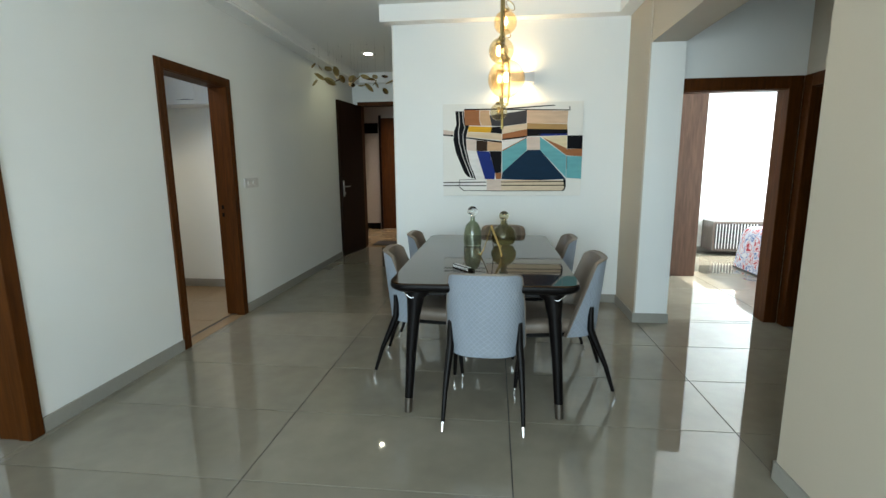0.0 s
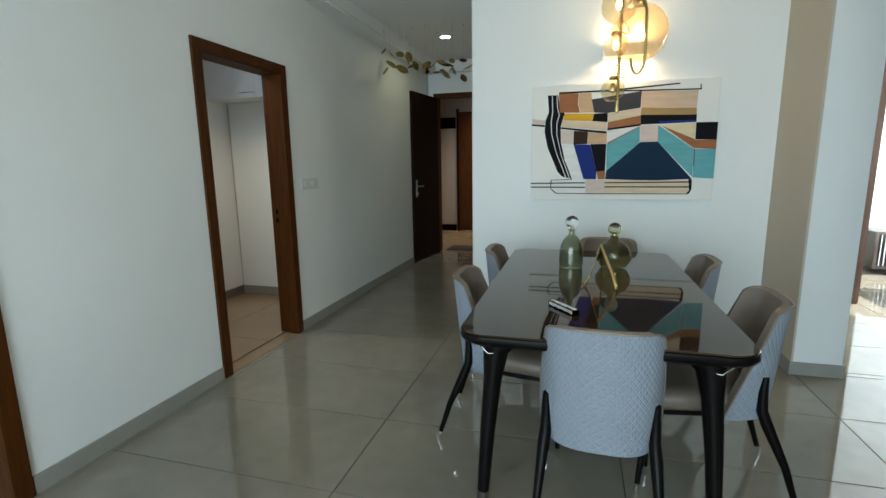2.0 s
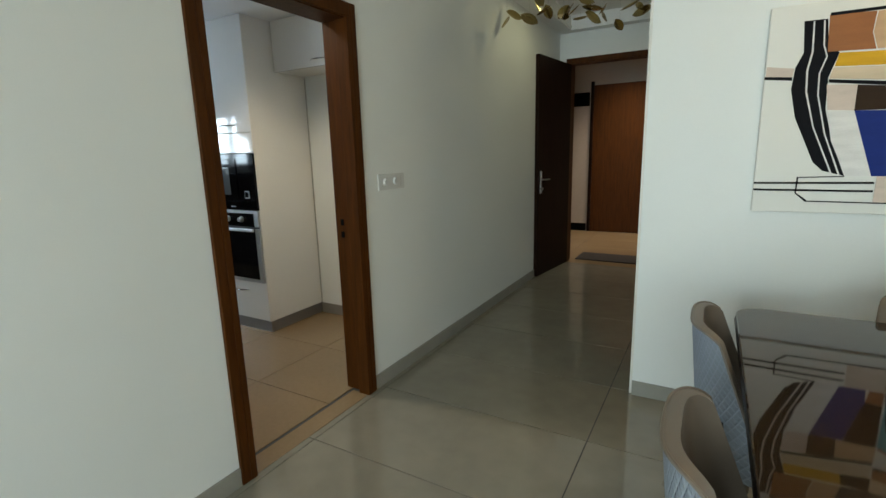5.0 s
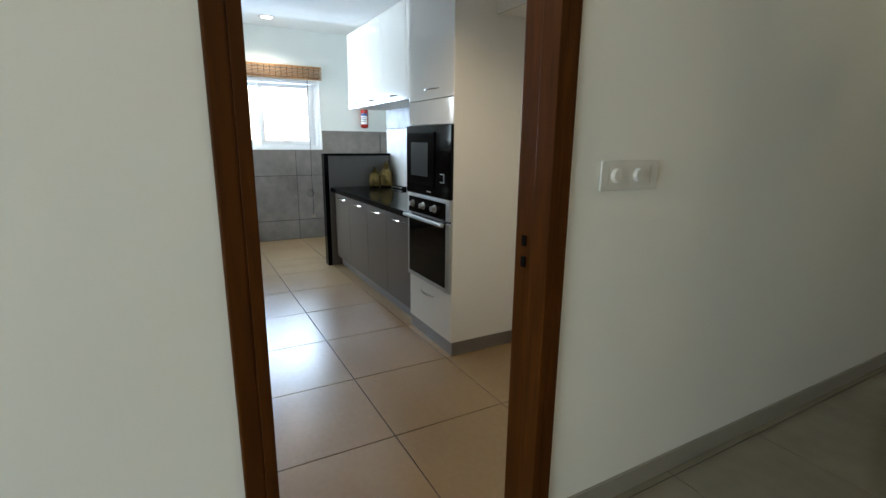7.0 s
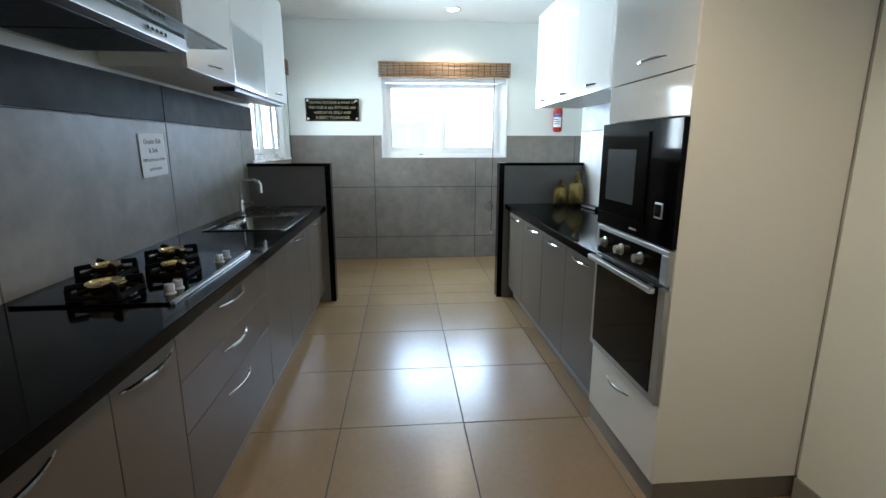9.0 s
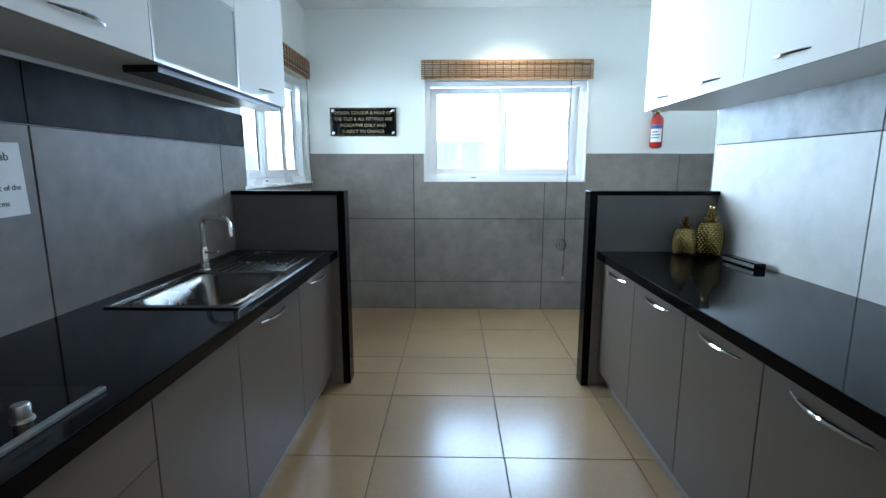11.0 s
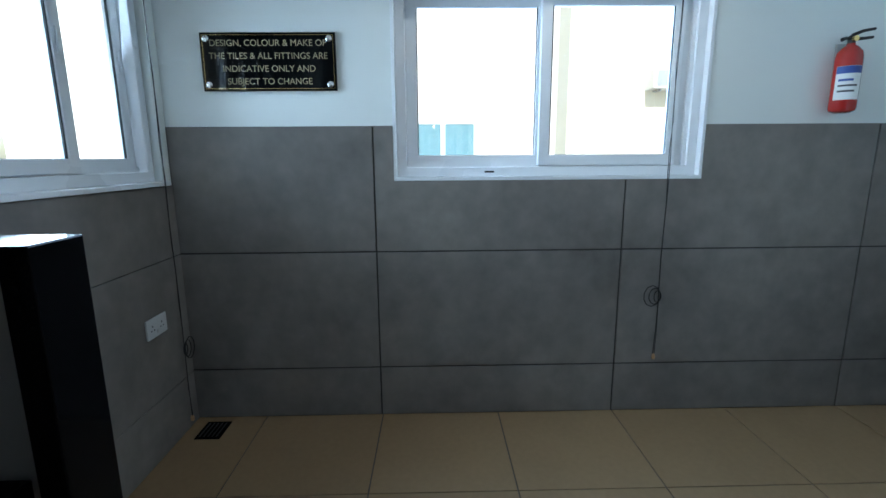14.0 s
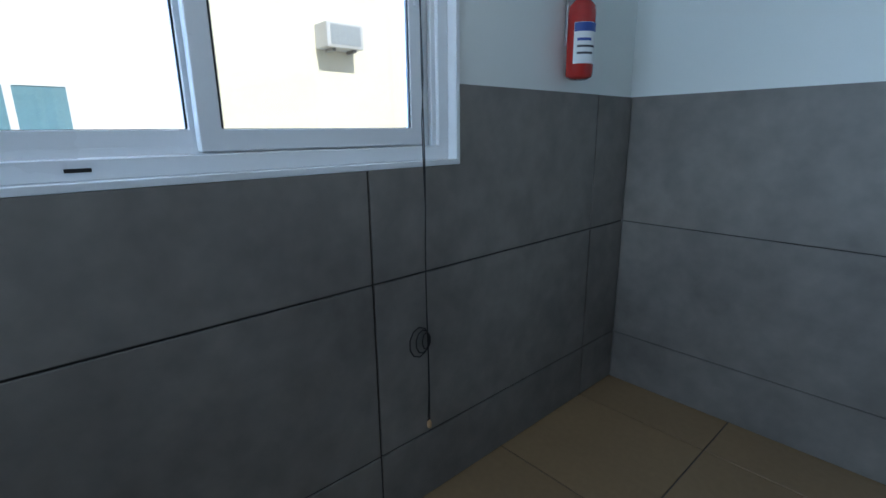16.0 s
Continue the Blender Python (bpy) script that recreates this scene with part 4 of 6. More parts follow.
def dining_table():
    t = thing("dining_table", "dark brown dining table with a glossy top and tapered legs", "table", pose(2.295, 0.10, 0))
    bm = bmesh.new()
    o = lambda d: rounded(-0.51 + d, -0.91 + d, 0.51 - d, 0.91 - d, 0.10 - d * 0.8)
    slab(bm, [(o(0.035), 0.705), (o(0.006), 0.722), (o(0.0), 0.735), (o(0.004), 0.750), (o(0.012), 0.753)])
    part("rim", bm, M_DARKWOOD, t, smooth=True)
    bm = bmesh.new()
    slab(bm, [(o(0.006), 0.7535), (o(0.004), 0.757), (o(0.007), 0.760)])
    part("tabletop", bm, M_TABLETOP, t, "glossy brown glass top", smooth=True)
    part("apron", boxes((-0.36, -0.78, 0.665, 0.36, -0.755, 0.704), (-0.36, 0.755, 0.665, 0.36, 0.78, 0.704), (-0.385, -0.755, 0.665, -0.36, 0.755, 0.704), (0.36, -0.755, 0.665, 0.385, 0.755, 0.704)), M_DARKWOOD, t)
    for sx in (-1, 1):
        for sy in (-1, 1):
            bm = bmesh.new()
            rows = [(sx * 0.420, sy * 0.845, 0.0, 0.021), (sx * 0.415, sy * 0.84, 0.085, 0.024), (sx * 0.40, sy * 0.82, 0.35, 0.030), (sx * 0.385, sy * 0.80, 0.55, 0.036), (sx * 0.375, sy * 0.79, 0.66, 0.05), (sx * 0.36, sy * 0.77, 0.705, 0.075)]
            tube(bm, [(x, y, z) for x, y, z, r in rows[1:]], [r for x, y, z, r in rows[1:]], 14)
            leg = part("leg", bm, M_DARKWOOD, t, smooth=True)
            bm = bmesh.new()
            tube(bm, [rows[0][:3], rows[1][:3]], [0.0225, 0.0255], 14)
            part("foot_cap", bm, mat("brushed_bronze", (0.16, 0.14, 0.12), 0.35, 1.0), leg, "bronze foot cap", smooth=True)
            bm = bmesh.new()
            tube(bm, [(sx * 0.30, sy * 0.80, 0.70), (sx * 0.345, sy * 0.825, 0.668), (sx * 0.395, sy * 0.84, 0.665), (sx * 0.44, sy * 0.83, 0.70)], 0.004, 6)
            part("bracket", bm, M_CHROME, leg, "thin chrome bracket", smooth=True)


dining_table()


# ---- dining chairs ----
def chair_shell(bm, off, nu=27, nv=22):
    """The curved back: u across, v up; wraps far forward at its sides. off moves it along its normal."""
    grid = []
    for j in range(nv + 1):
        v = j / nv
        half = 0.206 - 0.026 * v * v
        row = []
        for i in range(nu + 1):
            u = i / nu * 2 - 1
            ang = u * 1.25
            x = half * math.copysign(abs(math.sin(ang) / math.sin(1.25)) ** 0.8, u)
            y = -0.235 - 0.045 * v + (0.19 - 0.115 * v) * ((1 - math.cos(ang)) / (1 - math.cos(1.25))) ** 1.35
            z = 0.375 + 0.455 * v - 0.03 * v * abs(u) ** 6
            row.append(bm.verts.new((x + math.sin(ang) * off, y - math.cos(ang) * off, z)))
        grid.append(row)
    return grid


def skin(bm, grid):
    for a, b in zip(grid, grid[1:]):
        for k in range(len(a) - 1):
            bm.faces.new((a[k], a[k + 1], b[k + 1], b[k]))


def dining_chair():
    c = thing("dining_chair", "dining chair with quilted pale back and taupe leather seat", "chair", None, "chairs round the dining table")
    bm = bmesh.new()
    g = chair_shell(bm, 0.012, 30, 24)
    skin(bm, g)
    across = {v: (i / 30 - 0.5) * 0.56 for r in g for i, v in enumerate(r)}
    uv = bm.loops.layers.uv.new("stitching")
    for f in bm.faces:
        for q in f.loops:
            q[uv].uv = (across[q.vert], q.vert.co.z)
    part("backrest", bm, M_QUILT, c, "pale grey diamond-quilted fabric back", smooth=True)
    bm = bmesh.new()
    a, b = chair_shell(bm, -0.022), chair_shell(bm, 0.0118)
    skin(bm, a)
    for ra, rb in ((a[0], b[0]), (a[-1], b[-1])):
        for k in range(len(ra) - 1):
            bm.faces.new((ra[k], ra[k + 1], rb[k + 1], rb[k]))
    for k in range(len(a) - 1):
        for q in (0, -1):
            bm.faces.new((a[k][q], a[k + 1][q], b[k + 1][q], b[k][q]))
    for v in [v for v in bm.verts if not v.link_faces]:
        bm.verts.remove(v)
    part("back_cushion", bm, M_LEATHER, c, "taupe leather inner back", smooth=True)
    bm = bmesh.new()
    tmp = bmesh.new()
    g = chair_shell(tmp, 0.012)
    path = [r[0].co.copy() for r in g] + [v.co.copy() for v in g[-1][1:-1]] + [r[-1].co.copy() for r in reversed(g)]
    tube(bm, path, 0.0045, 6)
    tmp.free()
    part("piping", bm, M_LEATHER, c, "taupe piping round the back", smooth=True)
    bm = bmesh.new()
    o = lambda d, e=0: [(x * (0.70 + 0.30 * min(1, max(0, (y + 0.19) / 0.30))), y) for x, y in rounded(-0.235 + d, -0.19 + d, 0.235 - d, 0.265 - d, 0.075)]
    slab(bm, [(o(0.012), 0.395), (o(0), 0.405), (o(-0.004), 0.43), (o(0.0), 0.452), (o(0.018), 0.468), (o(0.06), 0.476)])
    part("seat", bm, M_LEATHER, c, "taupe leather seat cushion", smooth=True)
    bm = bmesh.new()
    slab(bm, [(o(0.03), 0.365), (o(0.02), 0.372), (o(0.02), 0.394)])
    part("seat_frame", bm, M_DARKWOOD, c, smooth=True)
    for s in (-1, 1):
        bm = bmesh.new()
        rows = [(s * 0.208, -0.332, 0.05, 0.011), (s * 0.202, -0.285, 0.2, 0.015), (s * 0.190, -0.215, 0.36, 0.022), (s * 0.184, -0.193, 0.42, 0.021), (s * 0.184, -0.190, 0.50, 0.018), (s * 0.184, -0.194, 0.555, 0.013)]
        tube(bm, [r[:3] for r in rows], [r[3] for r in rows], 12)
        leg = part("leg", bm, M_DARKWOOD, c, smooth=True)
        part("leg_tip", tube(bmesh.new(), [(s * 0.210, -0.347, 0.0), (s * 0.208, -0.332, 0.05)], [0.009, 0.0115], 12), M_CHROME, leg, "polished metal leg tip", smooth=True)
        bm = bmesh.new()
        tube(bm, [(s * 0.19, 0.205, 0.37), (s * 0.205, 0.225, 0.2), (s * 0.213, 0.24, 0.05)], [0.021, 0.016, 0.011], 12)
        leg = part("leg", bm, M_DARKWOOD, c, smooth=True)
        part("leg_tip", tube(bmesh.new(), [(s * 0.213, 0.24, 0.05), (s * 0.215, 0.243, 0.0)], [0.0115, 0.009], 12), M_CHROME, leg, "polished metal leg tip", smooth=True)
    return c


chair = dining_chair()
chair.matrix_world = pose(2.312, -0.595, 0, 0, 0, -2)
for x, y, a in ((2.43, 0.88, 180), (1.915, -0.11, -90), (2.725, -0.283, 90), (2.68, 0.47, 90), (1.94, 0.62, -90)):
    copy_thing(chair, pose(x, y, 0, 0, 0, a))


# ---- things on the table ----
def smoked(name, tint):
    m = bpy.data.materials.new(name)
    m.use_nodes = True
    n, l = m.node_tree.nodes, m.node_tree.links
    b = n["Principled BSDF"]
    b.inputs["Base Color"].default_value = (*tint, 1)
    b.inputs["Transmission Weight"].default_value = 1.0
    b.inputs["Roughness"].default_value = 0.02
    b.inputs["IOR"].default_value = 1.45
    return m


M_SMOKE = pane_glass("olive_smoked_glass", (0.75, 0.775, 0.69))
M_CLEAR = smoked("clear_glass", (0.93, 0.95, 0.94))
M_SMOKE2 = pane_glass("brown_smoked_glass", (0.75, 0.735, 0.59))
TT = 0.7605
b1 = thing("glass_decanter", "tall olive smoked-glass decanter with a clear ball stopper", "bottle", pose(2.185, 0.43, TT))
part("bottle", lathe(bmesh.new(), [(0, 0.0), (0.060, 0.0), (0.067, 0.006), (0.069, 0.05), (0.067, 0.10), (0.061, 0.135), (0.048, 0.165), (0.030, 0.185), (0.019, 0.193), (0.017, 0.218), (0.024, 0.224), (0.021, 0.2245), (0.0145, 0.218), (0.0165, 0.193), (0.028, 0.1835), (0.0465, 0.1625), (0.059, 0.133), (0.065, 0.10), (0.067, 0.05), (0.065, 0.012), (0, 0.010)], 32), M_SMOKE, b1, smooth=True)
part("stopper", lathe(bmesh.new(), [(0, -0.03), (0.010, -0.03), (0.0115, 0.0), (0.014, 0.004)] + [(max(0.0, 0.040 * math.sin(a)), 0.042 - 0.040 * math.cos(a)) for a in [0.45 + i * (math.pi - 0.45) / 12 for i in range(13)]], 28, (0, 0, 0.225)), M_CLEAR, b1, "clear glass ball stopper", smooth=True)
b2 = thing("glass_decanter", "round olive smoked-glass decanter with a ball stopper", "bottle", pose(2.425, 0.47, TT))
part("bottle", lathe(bmesh.new(), [(0, 0.0), (0.045, 0.0), (0.075, 0.012), (0.098, 0.05), (0.098, 0.085), (0.08, 0.125), (0.05, 0.15), (0.03, 0.162), (0.024, 0.185), (0.03, 0.19), (0.026, 0.19), (0.0215, 0.184), (0.027, 0.1605), (0.0485, 0.148), (0.078, 0.1235), (0.0955, 0.085), (0.0955, 0.05), (0.073, 0.015), (0, 0.010)], 32), M_SMOKE2, b2, smooth=True)
part("stopper", lathe(bmesh.new(), [(0, -0.02), (0.016, -0.02), (0.018, 0.002)] + [(max(0.0, 0.038 * math.sin(a)), 0.038 - 0.038 * math.cos(a)) for a in [0.5 + i * (math.pi - 0.5) / 12 for i in range(13)]], 28, (0, 0, 0.19)), smoked("brown_smoked_solid_glass", (0.5, 0.48, 0.34)), b2, "smoked glass ball stopper", smooth=True)
es = thing("brass_easel", "small folding brass display easel", "ornament", pose(2.335, 0.03, TT, 0, 0, 8))
part("leg", tube(bmesh.new(), [(0.055, -0.10, 0.004), (0.045, -0.07, 0.06), (0.0, 0.03, 0.20)], 0.0085, 8), M_BRASS, es, smooth=True)
part("leg", tube(bmesh.new(), [(-0.075, -0.02, 0.004), (-0.03, 0.01, 0.11), (0.0, 0.03, 0.20)], 0.003, 8), M_GOLD, es, smooth=True)
part("rear_leg", tube(bmesh.new(), [(0.03, 0.12, 0.004), (0.015, 0.07, 0.10), (0.0, 0.03, 0.20)], 0.003, 8), M_GOLD, es, smooth=True)
part("rest", tube(bmesh.new(), [(0.05, -0.12, 0.025), (0.058, -0.105, 0.012), (0.045, -0.07, 0.055), (0.06, -0.04, 0.07)], 0.005, 8), M_BRASS, es, smooth=True)
part("rest", tube(bmesh.new(), [(-0.10, -0.03, 0.02), (-0.085, -0.03, 0.006), (-0.055, -0.01, 0.045)], 0.004, 8), M_BRASS, es, smooth=True)
sp = thing("name_block", "black and silver bar with pale markings", "ornament", pose(2.165, -0.435, TT, 0, 0, -52))
part("block", boxes((-0.085, -0.016, 0.0, 0.085, 0.016, 0.022), bev=0.003), M_BLACKGLASS, sp)
random.seed(9)
for i in range(13):
    x = -0.076 + i * 0.0122
    part("marking", boxes((x, -0.0172, 0.004 + random.uniform(0, 0.005), x + 0.007, -0.0162, 0.019), bev=0.0), M_PAPER, sp, "pale silver marking")
    part("marking", boxes((x, -0.012 + random.uniform(0, 0.008), 0.0222, x + 0.007, 0.010, 0.0228)), M_PAPER, sp, "pale silver marking")


# ---- painting ----
PX, PW, PZ, PH = 1.842, 1.338, 1.078, 0.888
pt = thing("painting", "large abstract canvas in teal, navy, black, ochre and tan", "painting", pose(PX, 1.569, PZ))
part("canvas", boxes((0, -0.035, 0, PW, -0.002, PH), bev=0.004), M_CANVAS, pt)
PAINT = {}
for nm, col in dict(black=(0.005, 0.005, 0.007), navy=(0.008, 0.026, 0.055), blue=(0.014, 0.03, 0.17), teal=(0.13, 0.36, 0.39), rust=(0.32, 0.13, 0.055), tan=(0.55, 0.36, 0.22), peach=(0.58, 0.42, 0.30),
                    ochre=(0.38, 0.24, 0.10), yellow=(0.65, 0.36, 0.03), sand=(0.62, 0.50, 0.36), cream=(0.66, 0.55, 0.36), white=(0.72, 0.70, 0.68), blush=(0.62, 0.51, 0.44), char=(0.05, 0.05, 0.055), brown=(0.035, 0.02, 0.012)).items():
    PAINT[nm] = mat("paint_" + nm, col, 0.7, var=0.18, scale=7, fine=160, bump=0.12, spec=0.12, stretch=(1, 1, 5))
layer = [0]


def shape(col, *pts):
    """A painted field; corners as fractions of the canvas's width and height."""
    y = -0.0352 - 0.00012 * layer[0]
    layer[0] += 1
    part("painted_field", prism(bmesh.new(), [(u * PW, v * PH) for u, v in pts], y - 0.0006, y + 0.0002), PAINT[col], pt)


shape("black", (0.091, 0.92), (0.099, 0.776), (0.081, 0.709), (0.076, 0.608), (0.095, 0.473), (0.157, 0.253), (0.185, 0.21), (0.243, 0.185), (0.2, 0.353), (0.173, 0.505), (0.17, 0.653), (0.19, 0.76), (0.157, 0.842), (0.151, 0.918))
shape("white", (0.115, 0.914), (0.119, 0.776), (0.111, 0.692), (0.115, 0.59), (0.145, 0.421), (0.207, 0.193), (0.212, 0.193), (0.149, 0.421), (0.12, 0.59), (0.116, 0.692), (0.124, 0.776), (0.119, 0.914))
shape("white", (0.141, 0.913), (0.147, 0.8), (0.158, 0.749), (0.144, 0.674), (0.147, 0.573), (0.177, 0.387), (0.227, 0.188), (0.232, 0.188), (0.181, 0.387), (0.151, 0.573), (0.148, 0.674), (0.162, 0.749), (0.151, 0.8), (0.145, 0.913))
shape("rust", (0.154, 0.935), (0.267, 0.925), (0.263, 0.838), (0.277, 0.762), (0.16, 0.769))
shape("tan", (0.27, 0.925), (0.336, 0.922), (0.34, 0.869), (0.355, 0.76), (0.28, 0.762), (0.265, 0.838))
shape("char", (0.339, 0.869), (0.605, 0.917), (0.604, 0.78), (0.43, 0.749), (0.355, 0.758))
shape("peach", (0.605, 0.917), (0.893, 0.901), (0.89, 0.768), (0.607, 0.78))
shape("black", (0.156, 0.943), (0.42, 0.941), (0.797, 0.967), (0.803, 0.957), (0.42, 0.926), (0.156, 0.929))
shape("black", (0.42, 0.936), (0.905, 0.914), (0.908, 0.904), (0.42, 0.924))
shape("black", (0.899, 0.947), (0.905, 0.947), (0.908, 0.906), (0.903, 0.906))
shape("yellow", (0.19, 0.76), (0.355, 0.748), (0.347, 0.685), (0.182, 0.7))
shape("black", (0.355, 0.748), (0.43, 0.749), (0.43, 0.673), (0.347, 0.685))
shape("sand", (0.429, 0.746), (0.605, 0.777), (0.607, 0.72), (0.432, 0.672))
shape("rust", (0.432, 0.671), (0.607, 0.719), (0.609, 0.648), (0.431, 0.616))
shape("black", (0.607, 0.722), (0.893, 0.707), (0.894, 0.648), (0.609, 0.641))
shape("ochre", (0.607, 0.78), (0.89, 0.764), (0.892, 0.707), (0.607, 0.722))
shape("blue", (0.705, 0.665), (0.893, 0.665), (0.892, 0.647), (0.701, 0.642))
shape("black", (0.431, 0.619), (0.609, 0.648), (0.61, 0.631), (0.431, 0.603))
shape("blush", (0.003, 0.725), (0.079, 0.706), (0.076, 0.662), (0.003, 0.678))
shape("black", (0.0, 0.678), (0.076, 0.666), (0.076, 0.65), (0.0, 0.664))
shape("sand", (0.18, 0.696), (0.426, 0.673), (0.428, 0.603), (0.172, 0.646))
shape("black", (0.172, 0.643), (0.428, 0.594), (0.429, 0.574), (0.172, 0.628))
shape("blush", (0.168, 0.619), (0.245, 0.609), (0.245, 0.492), (0.178, 0.501))
shape("brown", (0.245, 0.609), (0.325, 0.595), (0.323, 0.49), (0.245, 0.492))
shape("tan", (0.325, 0.592), (0.429, 0.576), (0.431, 0.491), (0.324, 0.493))
shape("white", (0.434, 0.599), (0.601, 0.631), (0.436, 0.508))
shape("rust", (0.434, 0.499), (0.601, 0.628), (0.604, 0.618), (0.435, 0.483))
shape("teal", (0.606, 0.625), (0.609, 0.496), (0.435, 0.255), (0.431, 0.483))
shape("blush", (0.608, 0.635), (0.7, 0.635), (0.703, 0.497), (0.611, 0.496))
shape("cream", (0.704, 0.635), (0.892, 0.643), (0.891, 0.506))
shape("rust", (0.717, 0.628), (0.891, 0.51), (0.891, 0.434))
shape("teal", (0.7, 0.635), (0.889, 0.431), (0.893, 0.196), (0.703, 0.497))
shape("black", (0.893, 0.645), (1, 0.642), (1, 0.501), (0.894, 0.506))
shape("rust", (0.891, 0.503), (1, 0.501), (1, 0.423), (0.891, 0.434))
shape("teal", (0.891, 0.428), (1, 0.423), (1, 0.182), (0.895, 0.193))
shape("black", (0.891, 0.428), (0.895, 0.428), (0.898, 0.278), (0.894, 0.294))
shape("navy", (0.611, 0.496), (0.703, 0.497), (0.892, 0.18), (0.671, 0.168), (0.43, 0.183), (0.435, 0.255))
shape("white", (0.178, 0.493), (0.247, 0.491), (0.312, 0.184), (0.246, 0.185), (0.197, 0.353))
shape("blue", (0.245, 0.492), (0.339, 0.485), (0.382, 0.25), (0.379, 0.183), (0.309, 0.184))
shape("black", (0.339, 0.49), (0.429, 0.488), (0.428, 0.255), (0.382, 0.25))
shape("rust", (0.382, 0.25), (0.429, 0.253), (0.428, 0.183), (0.39, 0.183))
shape("blush", (0.323, 0.184), (0.428, 0.178), (0.429, 0.057), (0.322, 0.06))
shape("sand", (0.428, 0.175), (0.89, 0.167), (0.894, 0.098), (0.876, 0.056), (0.429, 0.06))
shape("black", (0, 0.154), (0.318, 0.157), (0.319, 0.147), (0, 0.144))
shape("black", (0, 0.12), (0.319, 0.117), (0.319, 0.107), (0, 0.11))
shape("black", (0.427, 0.156), (0.888, 0.16), (0.889, 0.15), (0.427, 0.147))
shape("black", (0.428, 0.12), (0.891, 0.118), (0.891, 0.108), (0.428, 0.11))
shape("black", (0.874, 0.18), (0.892, 0.176), (0.894, 0.095), (0.883, 0.056), (0.865, 0.054), (0.882, 0.082))
shape("black", (0.119, 0.18), (0.243, 0.185), (0.243, 0.18), (0.119, 0.175))
shape("black", (0.119, 0.18), (0.124, 0.175), (0.122, 0.101), (0.153, 0.064), (0.148, 0.057), (0.118, 0.098))
shape("black", (0.148, 0.062), (0.431, 0.058), (0.876, 0.057), (0.877, 0.051), (0.432, 0.052), (0.148, 0.056))


# ---- wall lights, pendant, downlights ----
sc = thing("wall_sconce", "white up-and-down wall light, switched on", "wall lamp", pose(2.533, 1.5695, 2.185))
part("housing", boxes((-0.175, -0.11, -0.045, 0.175, -0.094, 0.045), (-0.175, -0.094, -0.045, -0.16, -0.006, 0.045), (0.16, -0.094, -0.045, 0.175, -0.006, 0.045), (-0.175, -0.006, -0.045, 0.175, 0.0, 0.045), bev=0.002), M_PLASTIC, sc)
part("lamp", boxes((-0.13, -0.085, -0.012, 0.13, -0.015, 0.012), bev=0.004), glow("sconce_led", (1.0, 0.74, 0.42), 6), sc, "glowing warm lamp")


